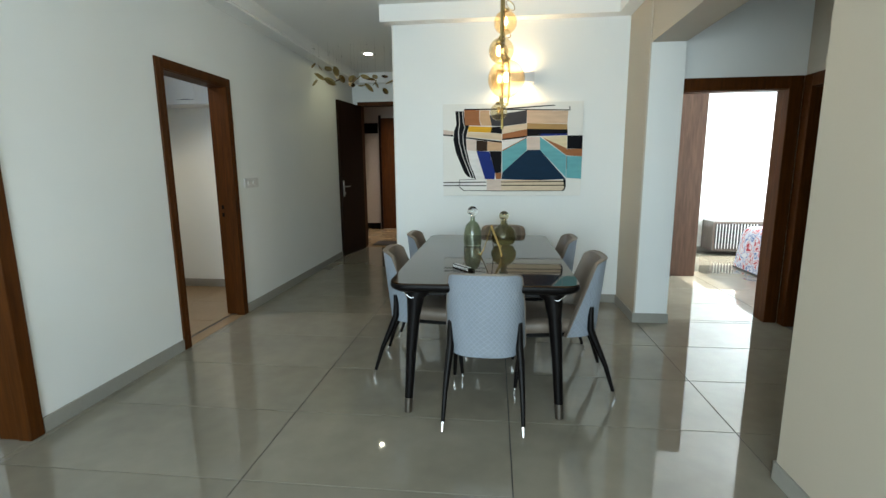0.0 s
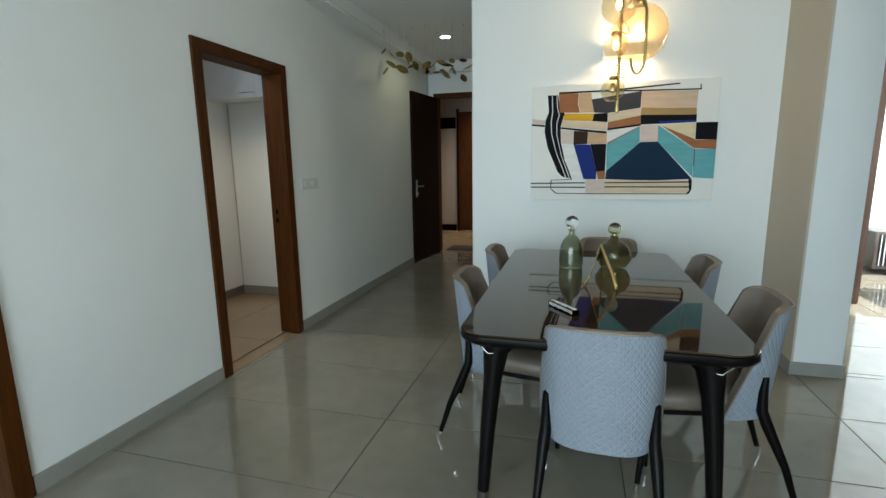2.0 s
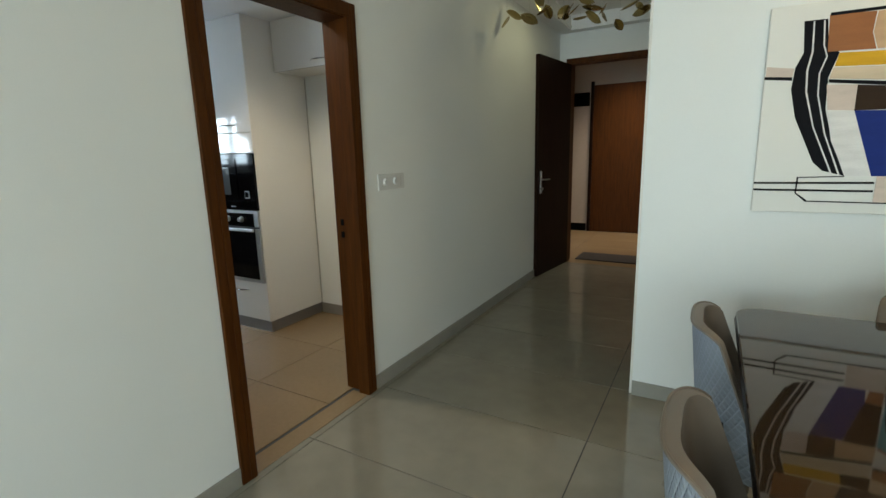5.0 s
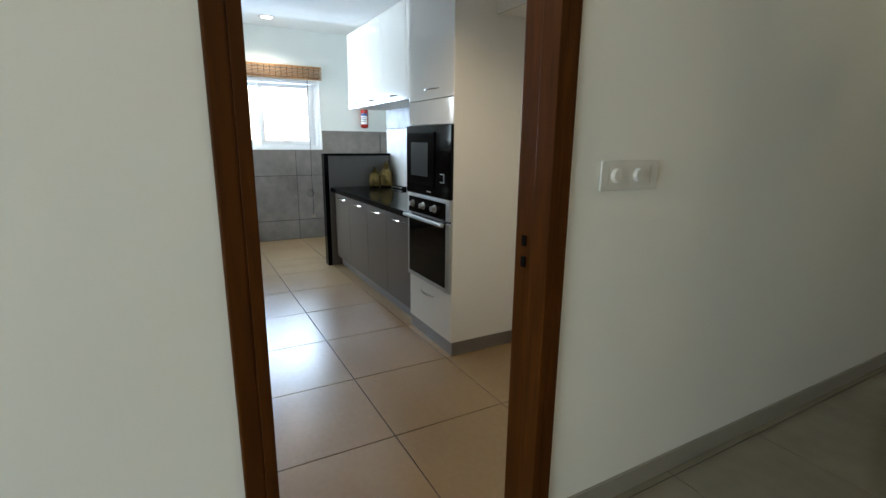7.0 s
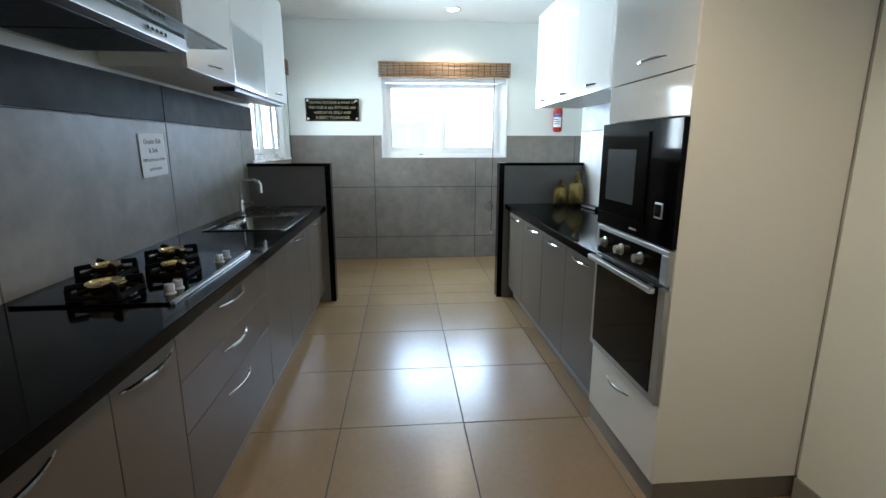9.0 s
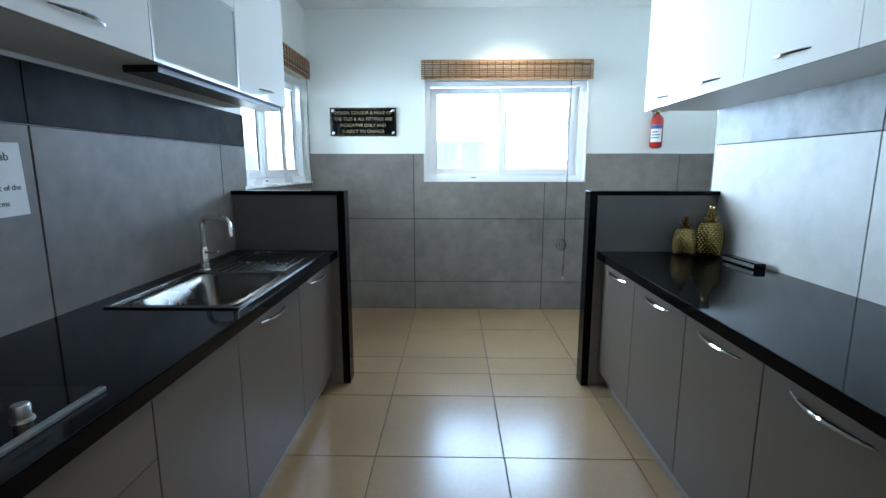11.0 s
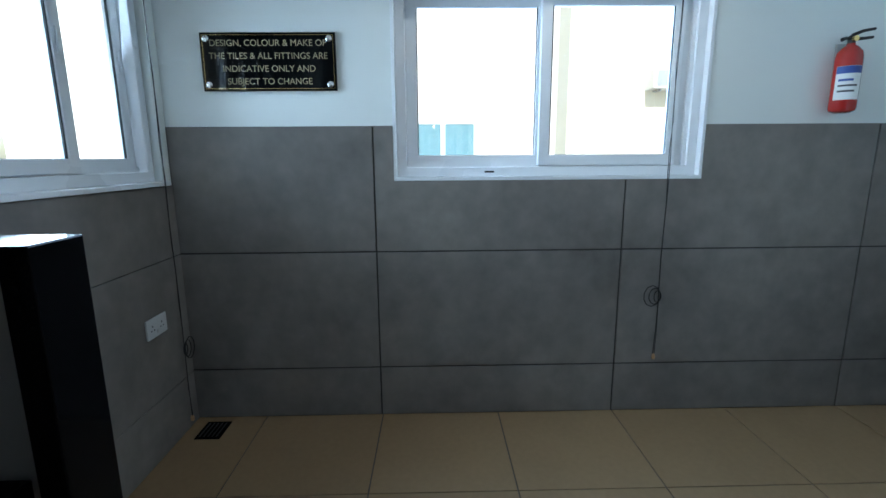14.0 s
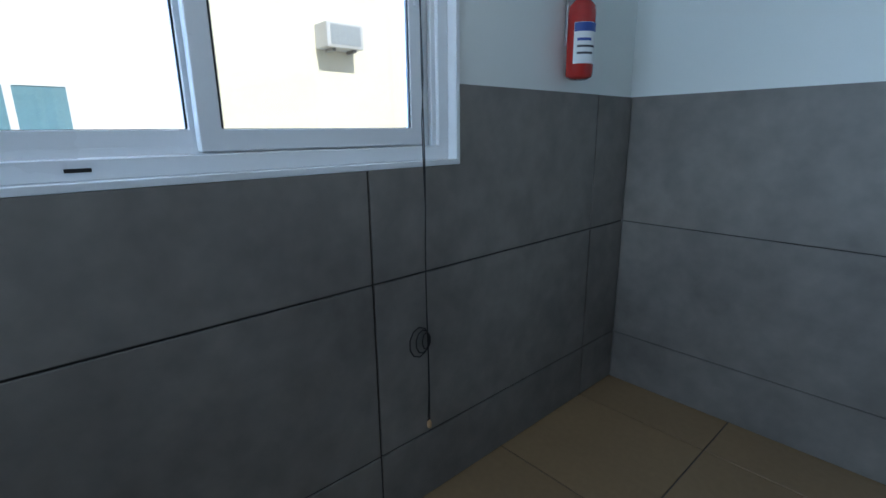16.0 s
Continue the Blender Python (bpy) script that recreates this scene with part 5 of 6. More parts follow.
def pendant():
    p = thing("pendant_lamp", "brass pendant with a string of amber glass globes", "pendant lamp", pose(2.40, 0.40, 0))
    part("rod", tube(bmesh.new(), [(0, 0, 1.66), (0, 0, 2.0), (0.004, 0, 2.45), (0, 0, 2.845)], 0.009, 10), M_GOLD, p, "slim aged brass rod", smooth=True)
    part("canopy", lathe(bmesh.new(), [(0, 0.0), (0.012, 0.0), (0.055, 0.02), (0.06, 0.03), (0, 0.03)], 24, (0, 0, 2.83)), M_GOLD, p, smooth=True)
    amber = lit_glass("amber_glass", (0.95, 0.80, 0.58), 0.07)
    grey = lit_glass("smoke_grey_glass", (0.86, 0.80, 0.66), 0.05)
    for i, (x, y, z, r, g, lit) in enumerate(((0.015, 0.03, 2.375, 0.082, amber, True), (-0.012, 0.0, 2.178, 0.090, grey, True), (-0.022, 0.0, 1.978, 0.063, grey, True), (-0.026, 0.0, 1.756, 0.062, grey, False))):
        s = part("globe", lathe(bmesh.new(), ball(r, 16), 28, (x, y, z)), g, p, "blown glass globe", smooth=True)
        s.visible_shadow = False
        part("cap", lathe(bmesh.new(), [(0.0, 0.012), (0.018, 0.01), (0.024, 0.0), (0.022, -0.008)], 16, (x, y, z + r)), M_GOLD, s, "brass cap", smooth=True)
        part("bulb", lathe(bmesh.new(), [(0, -0.03), (0.012, -0.024), (0.017, -0.008), (0.014, 0.012), (0.008, 0.025), (0, 0.026)], 14, (x, y, z + 0.01)), M_BULB if lit else M_BRASS, s, "warm glowing bulb" if lit else "unlit bulb", smooth=True)
        part("loop", tube(bmesh.new(), [(x + 0.004 + 0.03 * (1 - math.cos(a)), y - 0.005, z + r + 0.028 - 0.045 * math.sin(a) * 0.6 + 0.02 * math.cos(a)) for a in [k / 12 * math.tau for k in range(13)]], 0.0035, 6), M_GOLD, s, "brass ring", smooth=True)
    part("finial", lathe(bmesh.new(), [(0, 0), (0.009, 0.006), (0.011, 0.02), (0.008, 0.05), (0, 0.052)], 12, (0, 0, 1.63)), M_GOLD, p, smooth=True)
    for i, (x, y, z) in enumerate(((0.015, 0.03, 2.375), (-0.022, 0.0, 1.978), (0.01, -0.78, 1.85))):
        lamp("pendant_bulb_lamp", 'POINT', Matrix.Translation((2.40 + x, 0.40 + y, z)), 0.75, WARM, radius=0.03)

    p2 = thing("pendant_lamp", "brass pendant with a large amber glass globe and a metal strap", "pendant lamp", pose(2.41, -0.38, 0))
    part("rod", tube(bmesh.new(), [(-0.03, 0, 1.95), (-0.03, 0, 2.4), (-0.03, 0, 2.845)], 0.008, 10), M_GOLD, p2, "slim aged brass rod", smooth=True)
    part("canopy", lathe(bmesh.new(), [(0, 0.0), (0.012, 0.0), (0.055, 0.02), (0.06, 0.03), (0, 0.03)], 24, (-0.03, 0, 2.83)), M_GOLD, p2, smooth=True)
    for x, y, z, r, g in ((0.0, 0.0, 1.85, 0.104, amber), (-0.042, 0.01, 1.995, 0.055, grey)):
        s = part("globe", lathe(bmesh.new(), ball(r, 16), 28, (x, y, z)), g, p2, "blown glass globe", smooth=True)
        s.visible_shadow = False
        part("cap", lathe(bmesh.new(), [(0.0, 0.012), (0.018, 0.01), (0.024, 0.0), (0.022, -0.008)], 16, (x, y, z + r)), M_GOLD, s, "brass cap", smooth=True)
        part("bulb", lathe(bmesh.new(), [(0, -0.03), (0.012, -0.024), (0.017, -0.008), (0.014, 0.012), (0.008, 0.025), (0, 0.026)], 14, (x, y, z + 0.01)), M_BULB, s, "warm glowing bulb", smooth=True)
    bm = bmesh.new()
    pts = [(-0.012 + 0.024 * math.cos(a), -0.112, 1.74 + 0.055 * math.sin(a)) for a in [math.pi + k / 10 * math.pi for k in range(11)]] + [(0.012, -0.113, 1.82), (0.01, -0.112, 1.90), (-0.005, -0.09, 1.96), (-0.02, -0.04, 1.985), (-0.03, 0.0, 1.99)]
    tube(bm, pts, 0.0055, 8)
    part("strap", bm, M_GOLD, p2, "dark bronze hanging strap", smooth=True)


pendant()


def downlight(x, y, z, label):
    d = thing("downlight", label, "ceiling lamp", pose(x, y, z))
    part("rim", lathe(bmesh.new(), [(0.062, -0.004), (0.085, -0.007), (0.092, -0.003), (0.092, 0.0)], 32), M_PLASTIC, d, smooth=True)
    part("diffuser", lathe(bmesh.new(), [(0, -0.0045), (0.06, -0.0045), (0.062, -0.003), (0.062, 0.0)], 32), M_LED, d, "glowing white disc", smooth=True)


downlight(0.655, 3.3, H, "round recessed downlight in the entrance ceiling, lit")
# unseen fitting, added to go with the warm fill by the kitchen door
downlight(-0.62, 0.75, 2.40, "added out-of-view downlight in the lowered kitchen ceiling, lit")
downlight(-5.04, 0.95, KC, "round recessed kitchen downlight, lit")


def leaf_chandelier():
    random.seed(21)
    c = thing("leaf_chandelier", "hanging mobile of curled golden metal leaves", "chandelier", pose(0.62, 2.76, H))
    for i in range(26):
        x, y = -0.52 + 1.06 * (i + random.random()) / 26, random.uniform(-0.26, 0.34)
        dz = -0.37 - 0.13 * (x + 0.5) + random.uniform(-0.10, 0.08)
        a, tilt, roll = random.uniform(0, math.tau), random.uniform(-0.9, 0.9), random.uniform(-1.3, 1.3)
        ln = random.uniform(0.06, 0.095)
        m = Matrix.Translation((x, y, dz)) @ Euler((roll, tilt, a)).to_matrix().to_4x4()
        bm = bmesh.new()
        rows = []
        for j in range(7):
            t = j / 6 * 2 - 1
            w = 0.45 * ln * (1 - t * t) ** 0.75 + 0.0006
            cur = 0.012 * t * t
            rows.append([(m @ Vector((t * ln, s * w, cur + 0.35 * abs(s) * w + k)), s, k) for s in (-1, -0.5, 0, 0.5, 1) for k in (0,)])
        g = [[bm.verts.new(p) for p, s, k in r] for r in rows]
        g2 = [[bm.verts.new(p + m.to_3x3() @ Vector((0, 0, 0.0016))) for p, s, k in r] for r in rows]
        skin(bm, g)
        skin(bm, g2)
        for q in (0, -1):
            for k in range(6):
                bm.faces.new((g[k][q], g[k + 1][q], g2[k + 1][q], g2[k][q]))
        lf = part("leaf", bm, M_GOLD, c, smooth=True)
        part("wire", tube(bmesh.new(), [(x, y, dz + 0.006), (x, y, 0.0)], 0.0006, 4), M_STEEL, lf)
        part("crystal", lathe(bmesh.new(), [(0, -0.008), (0.006, 0), (0, 0.008)], 6, (x + 0.002, y, -0.05 - 0.14 * random.random())), M_CLEAR, lf, "small clear bead")


leaf_chandelier()


# ---- switch, sockets, signs, extinguisher ----
sw = thing("light_switch", "white two-gang wall switch with round dimmer knobs", "switch", Matrix.Translation((0.0, 1.20, 1.228)) @ pose(0, 0, 0, 0, 0, 90))
part("plate", boxes((-0.13, -0.009, -0.047, 0.13, 0, 0.047), bev=0.003), M_PLASTIC, sw)
for x in (-0.066, 0.034):
    part("knob", tube(bmesh.new(), [(x, -0.009, 0), (x, -0.013, 0), (x, -0.02, 0)], [0.023, 0.022, 0.019], 18), M_PLASTIC, sw, smooth=True)
for x in (-0.10, 0.092):
    part("module_seam", boxes((x, -0.0096, -0.03, x + 0.001, -0.009, 0.03)), M_KICK, sw)
so = thing("wall_socket", "white double wall socket on the tiles", "socket", Matrix.Translation((-5.225, KL + 0.0125, 0.60)) @ pose(0, 0, 0, 0, 0, 180))
part("plate", boxes((-0.073, -0.009, -0.043, 0.073, 0, 0.043), bev=0.003), M_PLASTIC, so)
for x in (-0.034, 0.034):
    part("socket_holes", boxes((x - 0.003, -0.0096, 0.006, x + 0.003, -0.009, 0.014), (x - 0.013, -0.0096, -0.012, x - 0.007, -0.009, -0.006), (x + 0.007, -0.0096, -0.012, x + 0.013, -0.009, -0.006)), M_BLACK, so)
part("rocker", boxes((-0.006, -0.012, -0.03, 0.006, -0.009, -0.012), bev=0.001), M_PLASTIC, so)


def writing(name, text, size, material, m, parent, align='CENTER'):
    cu = bpy.data.curves.new(name, 'FONT')
    cu.body, cu.size, cu.align_x, cu.align_y, cu.extrude = text, size, align, 'CENTER', 0.0006
    tmp = bpy.data.objects.new(name, cu)
    scene.collection.objects.link(tmp)
    me = bpy.data.meshes.new_from_object(tmp.evaluated_get(bpy.context.evaluated_depsgraph_get()))
    bpy.data.objects.remove(tmp)
    me.materials.clear()
    me.materials.append(material)
    ob = new(name, me)
    ob.parent, ob.matrix_basis = parent, m
    return ob


sg = thing("notice_sign", "black acrylic notice with dull gilt lettering and four screws", "sign", Matrix.Translation((KF, -0.372, 1.739)) @ pose(0, 0, 0, 0, 0, 90))
part("panel", boxes((-0.30, -0.012, -0.125, 0.30, -0.004, 0.125), bev=0.002), M_BLACKGLASS, sg)
part("border", boxes((-0.29, -0.0128, -0.115, 0.29, -0.012, -0.1135), (-0.29, -0.0128, 0.1135, 0.29, -0.012, 0.115), (-0.29, -0.0128, -0.1135, -0.2885, -0.012, 0.1135), (0.2885, -0.0128, -0.1135, 0.29, -0.012, 0.1135)), M_BRASS, sg)
for x in (-0.272, 0.272):
    for z in (-0.098, 0.098):
        part("screw", tube(bmesh.new(), [(x, 0, z), (x, -0.016, z), (x, -0.018, z)], [0.014, 0.014, 0.011], 16), M_CHROME, sg, smooth=True)
M_SILVER = plain("gilt_lettering", (0.30, 0.25, 0.15), 0.55, 0.0, 0.2)
for i, line in enumerate(("DESIGN, COLOUR & MAKE OF", "THE TILES & ALL FITTINGS ARE", "INDICATIVE ONLY AND", "SUBJECT TO CHANGE")):
    writing("lettering", line, 0.0385, M_SILVER, pose(0, -0.0128, 0.079 - 0.0545 * i, 90, 0, 0), sg)
nt_ = thing("paper_notice", "white paper note taped to the wall tiles", "notice", Matrix.Translation((-2.43, KL + 0.0125, 1.29)) @ pose(0, 0, 0, 0, -2, 180))
part("sheet", boxes((-0.125, -0.0025, -0.107, 0.125, -0.0005, 0.107)), M_PAPER, nt_)
for i, (line, s) in enumerate((("Granite Slab", 0.034), ("& Sink", 0.034), ("Will not be part of the", 0.0235), ("specifications", 0.0235))):
    writing("lettering", line, s, M_INK, pose(0, -0.0027, 0.066 - 0.045 * i, 90, 0, 0), nt_)


def extinguisher():
    e = thing("fire_extinguisher", "small red fire extinguisher on the wall", "fire extinguisher", pose(KF + 0.062, 2.235, 1.50))
    part("cylinder", lathe(bmesh.new(), [(0, 0.004), (0.03, 0.0), (0.047, 0.008), (0.052, 0.02), (0.052, 0.235), (0.048, 0.262), (0.03, 0.285), (0.018, 0.292), (0.016, 0.30), (0, 0.30)], 28), M_RED, e, smooth=True)
    def sticker(a0, a1, z0, z1, r):
        """A curved piece of paper on the cylinder; angles in degrees from the wall's normal."""
        bm = bmesh.new()
        rows = [[bm.verts.new((q * math.cos(radians(a0 + (a1 - a0) * k / 12)), q * math.sin(radians(a0 + (a1 - a0) * k / 12)), z)) for k in range(13)] for q, z in ((r, z0), (r, z1), (r - 0.0003, z1), (r - 0.0003, z0), (r, z0))]
        skin(bm, rows)
        return bm
    part("label", sticker(-85, 30, 0.055, 0.20, 0.0527), M_PAPER, e, "white printed label", smooth=True)
    blue = plain("blue_print", (0.03, 0.07, 0.28), 0.5)
    part("label_band", sticker(-84, 29, 0.168, 0.199, 0.0531), blue, e, "blue print band", smooth=True)
    part("label_line", sticker(-70, -10, 0.135, 0.145, 0.0531), blue, e, smooth=True)
    part("label_line", sticker(-70, 10, 0.112, 0.120, 0.0531), M_INK, e, smooth=True)
    part("label_line", sticker(-70, 0, 0.088, 0.096, 0.0531), M_INK, e, smooth=True)
    part("gauge", tube(bmesh.new(), [(0.012, 0, 0.318), (0.026, 0, 0.318)], 0.012, 14), M_BRASS, e, "small round pressure gauge", smooth=True)
    part("valve", lathe(bmesh.new(), [(0, 0), (0.016, 0), (0.014, 0.03), (0.009, 0.035), (0, 0.036)], 14, (0, 0, 0.30)), M_BLACK, e, smooth=True)
    part("lever", tube(bmesh.new(), [(0, 0, 0.335), (0.01, 0.04, 0.352), (0.012, 0.09, 0.36)], [0.008, 0.007, 0.006], 8), M_BLACK, e, smooth=True)
    part("carry_handle", tube(bmesh.new(), [(0, 0, 0.318), (0.01, 0.045, 0.32), (0.012, 0.085, 0.325)], [0.008, 0.007, 0.006], 8), M_BLACK, e, smooth=True)
    part("nozzle", tube(bmesh.new(), [(0, 0, 0.32), (0.005, -0.03, 0.322), (0.008, -0.05, 0.315)], [0.007, 0.007, 0.009], 8), M_BLACK, e, smooth=True)
    part("bracket", boxes((-0.062, -0.02, 0.13, -0.05, 0.02, 0.31), bev=0.002), M_STEEL, e)


extinguisher()


def pineapple():
    p = thing("pineapple_jar", "shiny gold pineapple-shaped ornament on the worktop", "ornament", pose(-3.79, 1.885, TZ))
    prof = [(0, 0.0), (0.052, 0.0), (0.064, 0.02), (0.07, 0.07), (0.068, 0.12), (0.058, 0.165), (0.036, 0.185), (0.02, 0.19), (0, 0.19)]
    part("body", lathe(bmesh.new(), prof, 24), M_GOLD, p, smooth=True)
    bm = bmesh.new()
    for j in range(14):
        z = 0.008 + j * 0.0128
        r = next(a[0] + (b[0] - a[0]) * (z - a[1]) / (b[1] - a[1]) for a, b in zip(prof[1:], prof[2:]) if a[1] <= z <= b[1])
        for k in range(20):
            a = (k + 0.5 * (j % 2)) / 20 * math.tau
            c, s = math.cos(a), math.sin(a)
            t = Vector((-s, c, 0))
            o = Vector((c, s, 0))
            q = [o * r + t * 0.009 + Vector((0, 0, z)), o * r + Vector((0, 0, z + 0.009)), o * r - t * 0.009 + Vector((0, 0, z)), o * r - Vector((0, 0, 0.009 - z))]
            tip = bm.verts.new(o * (r + 0.007) + Vector((0, 0, z)))
            vs = [bm.verts.new(v) for v in q]
            for i in range(4):
                bm.faces.new((vs[i], vs[(i + 1) % 4], tip))
    part("scale_relief", bm, M_GOLD, p, "raised diamond scales")
    for j, (n, r0, z0, h) in enumerate(((7, 0.022, 0.185, 0.03), (6, 0.014, 0.20, 0.045), (5, 0.007, 0.22, 0.055))):
        for k in range(n):
            a = (k + 0.3 * j) / n * math.tau
            c, s = math.cos(a), math.sin(a)
            part("crown_leaf", tube(bmesh.new(), [(c * r0 * 0.4, s * r0 * 0.4, z0 - 0.01), (c * r0 * 1.2, s * r0 * 1.2, z0 + h * 0.5), (c * r0 * 1.9, s * r0 * 1.9, z0 + h)], [0.006, 0.006, 0.001], 5), M_GOLD, p, smooth=True)


pineapple()
p_small = copy_thing(bpy.data.objects["pineapple_jar"], pose(-3.81, 1.755, TZ, 0, 0, 25))
p_small.scale = (0.85, 0.85, 0.8)
tagged(p_small, "smaller gold pineapple-shaped ornament beside the tall one")
bk = thing("name_block", "black bar with pale markings on the worktop", "ornament", pose(-3.50, 1.905, TZ, 0, 0, 4))
part("block", boxes((-0.13, -0.025, 0.0, 0.13, 0.025, 0.032), bev=0.004), M_BLACKGLASS, bk)
for i in range(17):
    part("marking", boxes((-0.118 + i * 0.014, -0.0265, 0.008, -0.11 + i * 0.014, -0.0252, 0.025)), M_STEEL, bk, "pale silver marking")
dr = thing("floor_drain", "dark square floor drain in the corner", "drain", pose(-5.38, -0.735, 0))
part("grate", boxes((-0.075, -0.06, 0.0005, 0.075, 0.06, 0.004), bev=0.001), M_IRON, dr)
for i in range(5):
    part("slot", boxes((-0.06, -0.045 + i * 0.02, 0.004, 0.06, -0.038 + i * 0.02, 0.0055)), M_BLACK, dr)


# ---- bedroom seen through the passage ----
wd = thing("wardrobe", "brown laminate wardrobe in the bedroom", "wardrobe", pose(3.87, 2.80, 0))
part("body", boxes((0, 0.02, 0, 0.95, 0.62, 2.4)), M_BROWN, wd)
for a, b in ((0.002, 0.474), (0.476, 0.948)):
    part("door", boxes((a, 0, 0.02, b, 0.019, 2.398), bev=0.002), M_BROWN, wd)
tv = thing("media_unit", "low wooden wall unit with slatted doors", "cabinet", pose(5.62, 4.2, 0.08))
part("body", boxes((0, 0.02, 0, 1.7, 0.398, 0.03), (0, 0.02, 0.41, 1.7, 0.398, 0.44), (0, 0.02, 0.03, 0.03, 0.398, 0.41), (1.67, 0.02, 0.03, 1.7, 0.398, 0.41), (0.03, 0.37, 0.03, 1.67, 0.398, 0.41), (0.66, 0.02, 0.03, 0.68, 0.37, 0.41)), wood("walnut_veneer", (0.05, 0.035, 0.027), (0.11, 0.08, 0.06), 0.4), tv)
for i in range(14):
    part("slat", boxes((0.05 + i * 0.043, 0.012, 0.035, 0.06 + i * 0.043, 0.02, 0.405), bev=0.002), M_PLASTIC, tv)
part("slat_backing", boxes((0.03, 0.025, 0.03, 0.66, 0.03, 0.41)), M_BLACK, tv)


def bed():
    b = thing("bed", "bed with a red and blue floral bedspread hanging to the floor", "bed", pose(5.62, 1.7, 0))
    m = bpy.data.materials.new("floral_bedspread")
    m.use_nodes = True
    n, l = m.node_tree.nodes, m.node_tree.links
    g, v, cr = n.new("ShaderNodeNewGeometry"), n.new("ShaderNodeTexVoronoi"), n.new("ShaderNodeValToRGB")
    nz = n.new("ShaderNodeTexNoise")
    nz.inputs["Scale"].default_value = 9
    v.inputs["Scale"].default_value = 7.5
    ad = n.new("ShaderNodeVectorMath")
    ad.inputs[1].default_value = (0, 0, 0)
    l.new(g.outputs["Position"], nz.inputs["Vector"])
    sc_ = n.new("ShaderNodeVectorMath")
    sc_.operation = 'SCALE'
    sc_.inputs["Scale"].default_value = 0.18
    l.new(nz.outputs["Color"], sc_.inputs[0])
    l.new(g.outputs["Position"], ad.inputs[0])
    l.new(sc_.outputs[0], ad.inputs[1])
    l.new(ad.outputs[0], v.inputs["Vector"])
    e = cr.color_ramp
    e.interpolation = 'CONSTANT'
    e.elements[0].position, e.elements[0].color = 0.0, (0.45, 0.03, 0.05, 1)
    e.elements[1].position, e.elements[1].color = 0.22, (0.62, 0.64, 0.70, 1)
    for p, c in ((0.36, (0.55, 0.12, 0.14, 1)), (0.44, (0.60, 0.63, 0.72, 1)), (0.60, (0.12, 0.18, 0.42, 1)), (0.68, (0.66, 0.66, 0.70, 1))):
        q = e.elements.new(p)
        q.color = c
    l.new(v.outputs["Distance"], cr.inputs[0])
    l.new(cr.outputs[0], n["Principled BSDF"].inputs["Base Color"])
    n["Principled BSDF"].inputs["Roughness"].default_value = 0.85
    bm = bmesh.new()
    o = lambda d, w=0.0: [(x + w * math.sin(y * 31 + x * 17), y + w * math.sin(x * 29)) for x, y in rounded(0 - d, 0 - d, 1.7 + d, 1.75 + d, 0.12, 10)]
    slab(bm, [(o(0.06, 0.012), 0.02), (o(0.04, 0.008), 0.2), (o(0.015, 0.003), 0.42), (o(0.0), 0.50), (o(-0.04), 0.55), (o(-0.12), 0.565)])
    part("bedspread", bm, m, b, smooth=True)
    part("mattress", boxes((0.1, 0.1, 0.0, 1.6, 1.65, 0.50)), M_PAPER, b)


bed()


# ---- outside ----
structure("ground", boxes((-400, -400, -7.3, 400, 400, -7.0)), mat("paving", (0.26, 0.25, 0.23), 0.9, var=0.2, scale=0.2, fine=5), "pale paved ground far below", "ground")


def house(name, label, m, w, d, h, material, rows, cols):
    """A plain block of flats; its front looks along local -y."""
    b = thing(name, label, "building", m)
    part("wall", boxes((0, 0, -7, w, d, h)), material, b)
    part("roof", boxes((-0.15, -0.15, h, w + 0.15, d + 0.15, h + 0.2)), M_FACADE, b)
    for j in range(rows):
        for i in range(cols):
            x, z = 2.85 + 6.0 * i, -5.25 + 3.0 * j
            win = part("window", boxes((x, -0.03, z, x + 1.5, 0.002, z + 0.05), (x, -0.03, z + 1.3, x + 1.5, 0.002, z + 1.35), (x, -0.03, z + 0.05, x + 0.06, 0.002, z + 1.3), (x + 1.44, -0.03, z + 0.05, x + 1.5, 0.002, z + 1.3), (x + 0.70, -0.03, z + 0.05, x + 0.80, 0.002, z + 1.3)), M_PVC, b)
            for x2 in (x + 0.06, x + 0.80):
                part("pane", boxes((x2, -0.012, z + 0.05, x2 + 0.64, -0.004, z + 1.3)), M_FARGLASS, win)


M_FARGLASS = mat("far_window_glass", (0.16, 0.30, 0.36), 0.1, var=0.1)
facing_east = lambda x, y: Matrix.Translation((x, y, 0)) @ pose(0, 0, 0, 0, 0, 90)
cf = thing("cream_house", "cream rendered house wall close to the kitchen window", "building", facing_east(-7.7, 1.60))
part("wall", boxes((0, 0, -7, 6.0, 0.4, 4.2)), M_CREAM, cf)
house("white_apartment_building", "white apartment building across the yard", facing_east(-14.0, -9.0), 17, 9, 9, M_FACADE, 3, 2)
ac = thing("outdoor_unit", "pale grey box fixed to the cream house wall", "appliance", facing_east(-7.7, 2.30))
part("housing", boxes((0, -0.18, 1.90, 0.30, 0.002, 2.07), bev=0.012), M_PLASTIC, ac)
part("grille", boxes((0.03, -0.184, 1.92, 0.27, -0.18, 2.05)), plain("grey_grille", (0.35, 0.38, 0.40), 0.5), ac)
for x in (0.05, 0.22):
    part("foot", boxes((x, -0.15, 1.88, x + 0.03, -0.05, 1.90)), M_KICK, ac)


# ---- skirtings ----
def skirting(name, *rows):
    structure(name, boxes(*rows, bev=0.002), M_SKIRT, "grey tile skirting", "baseboard")


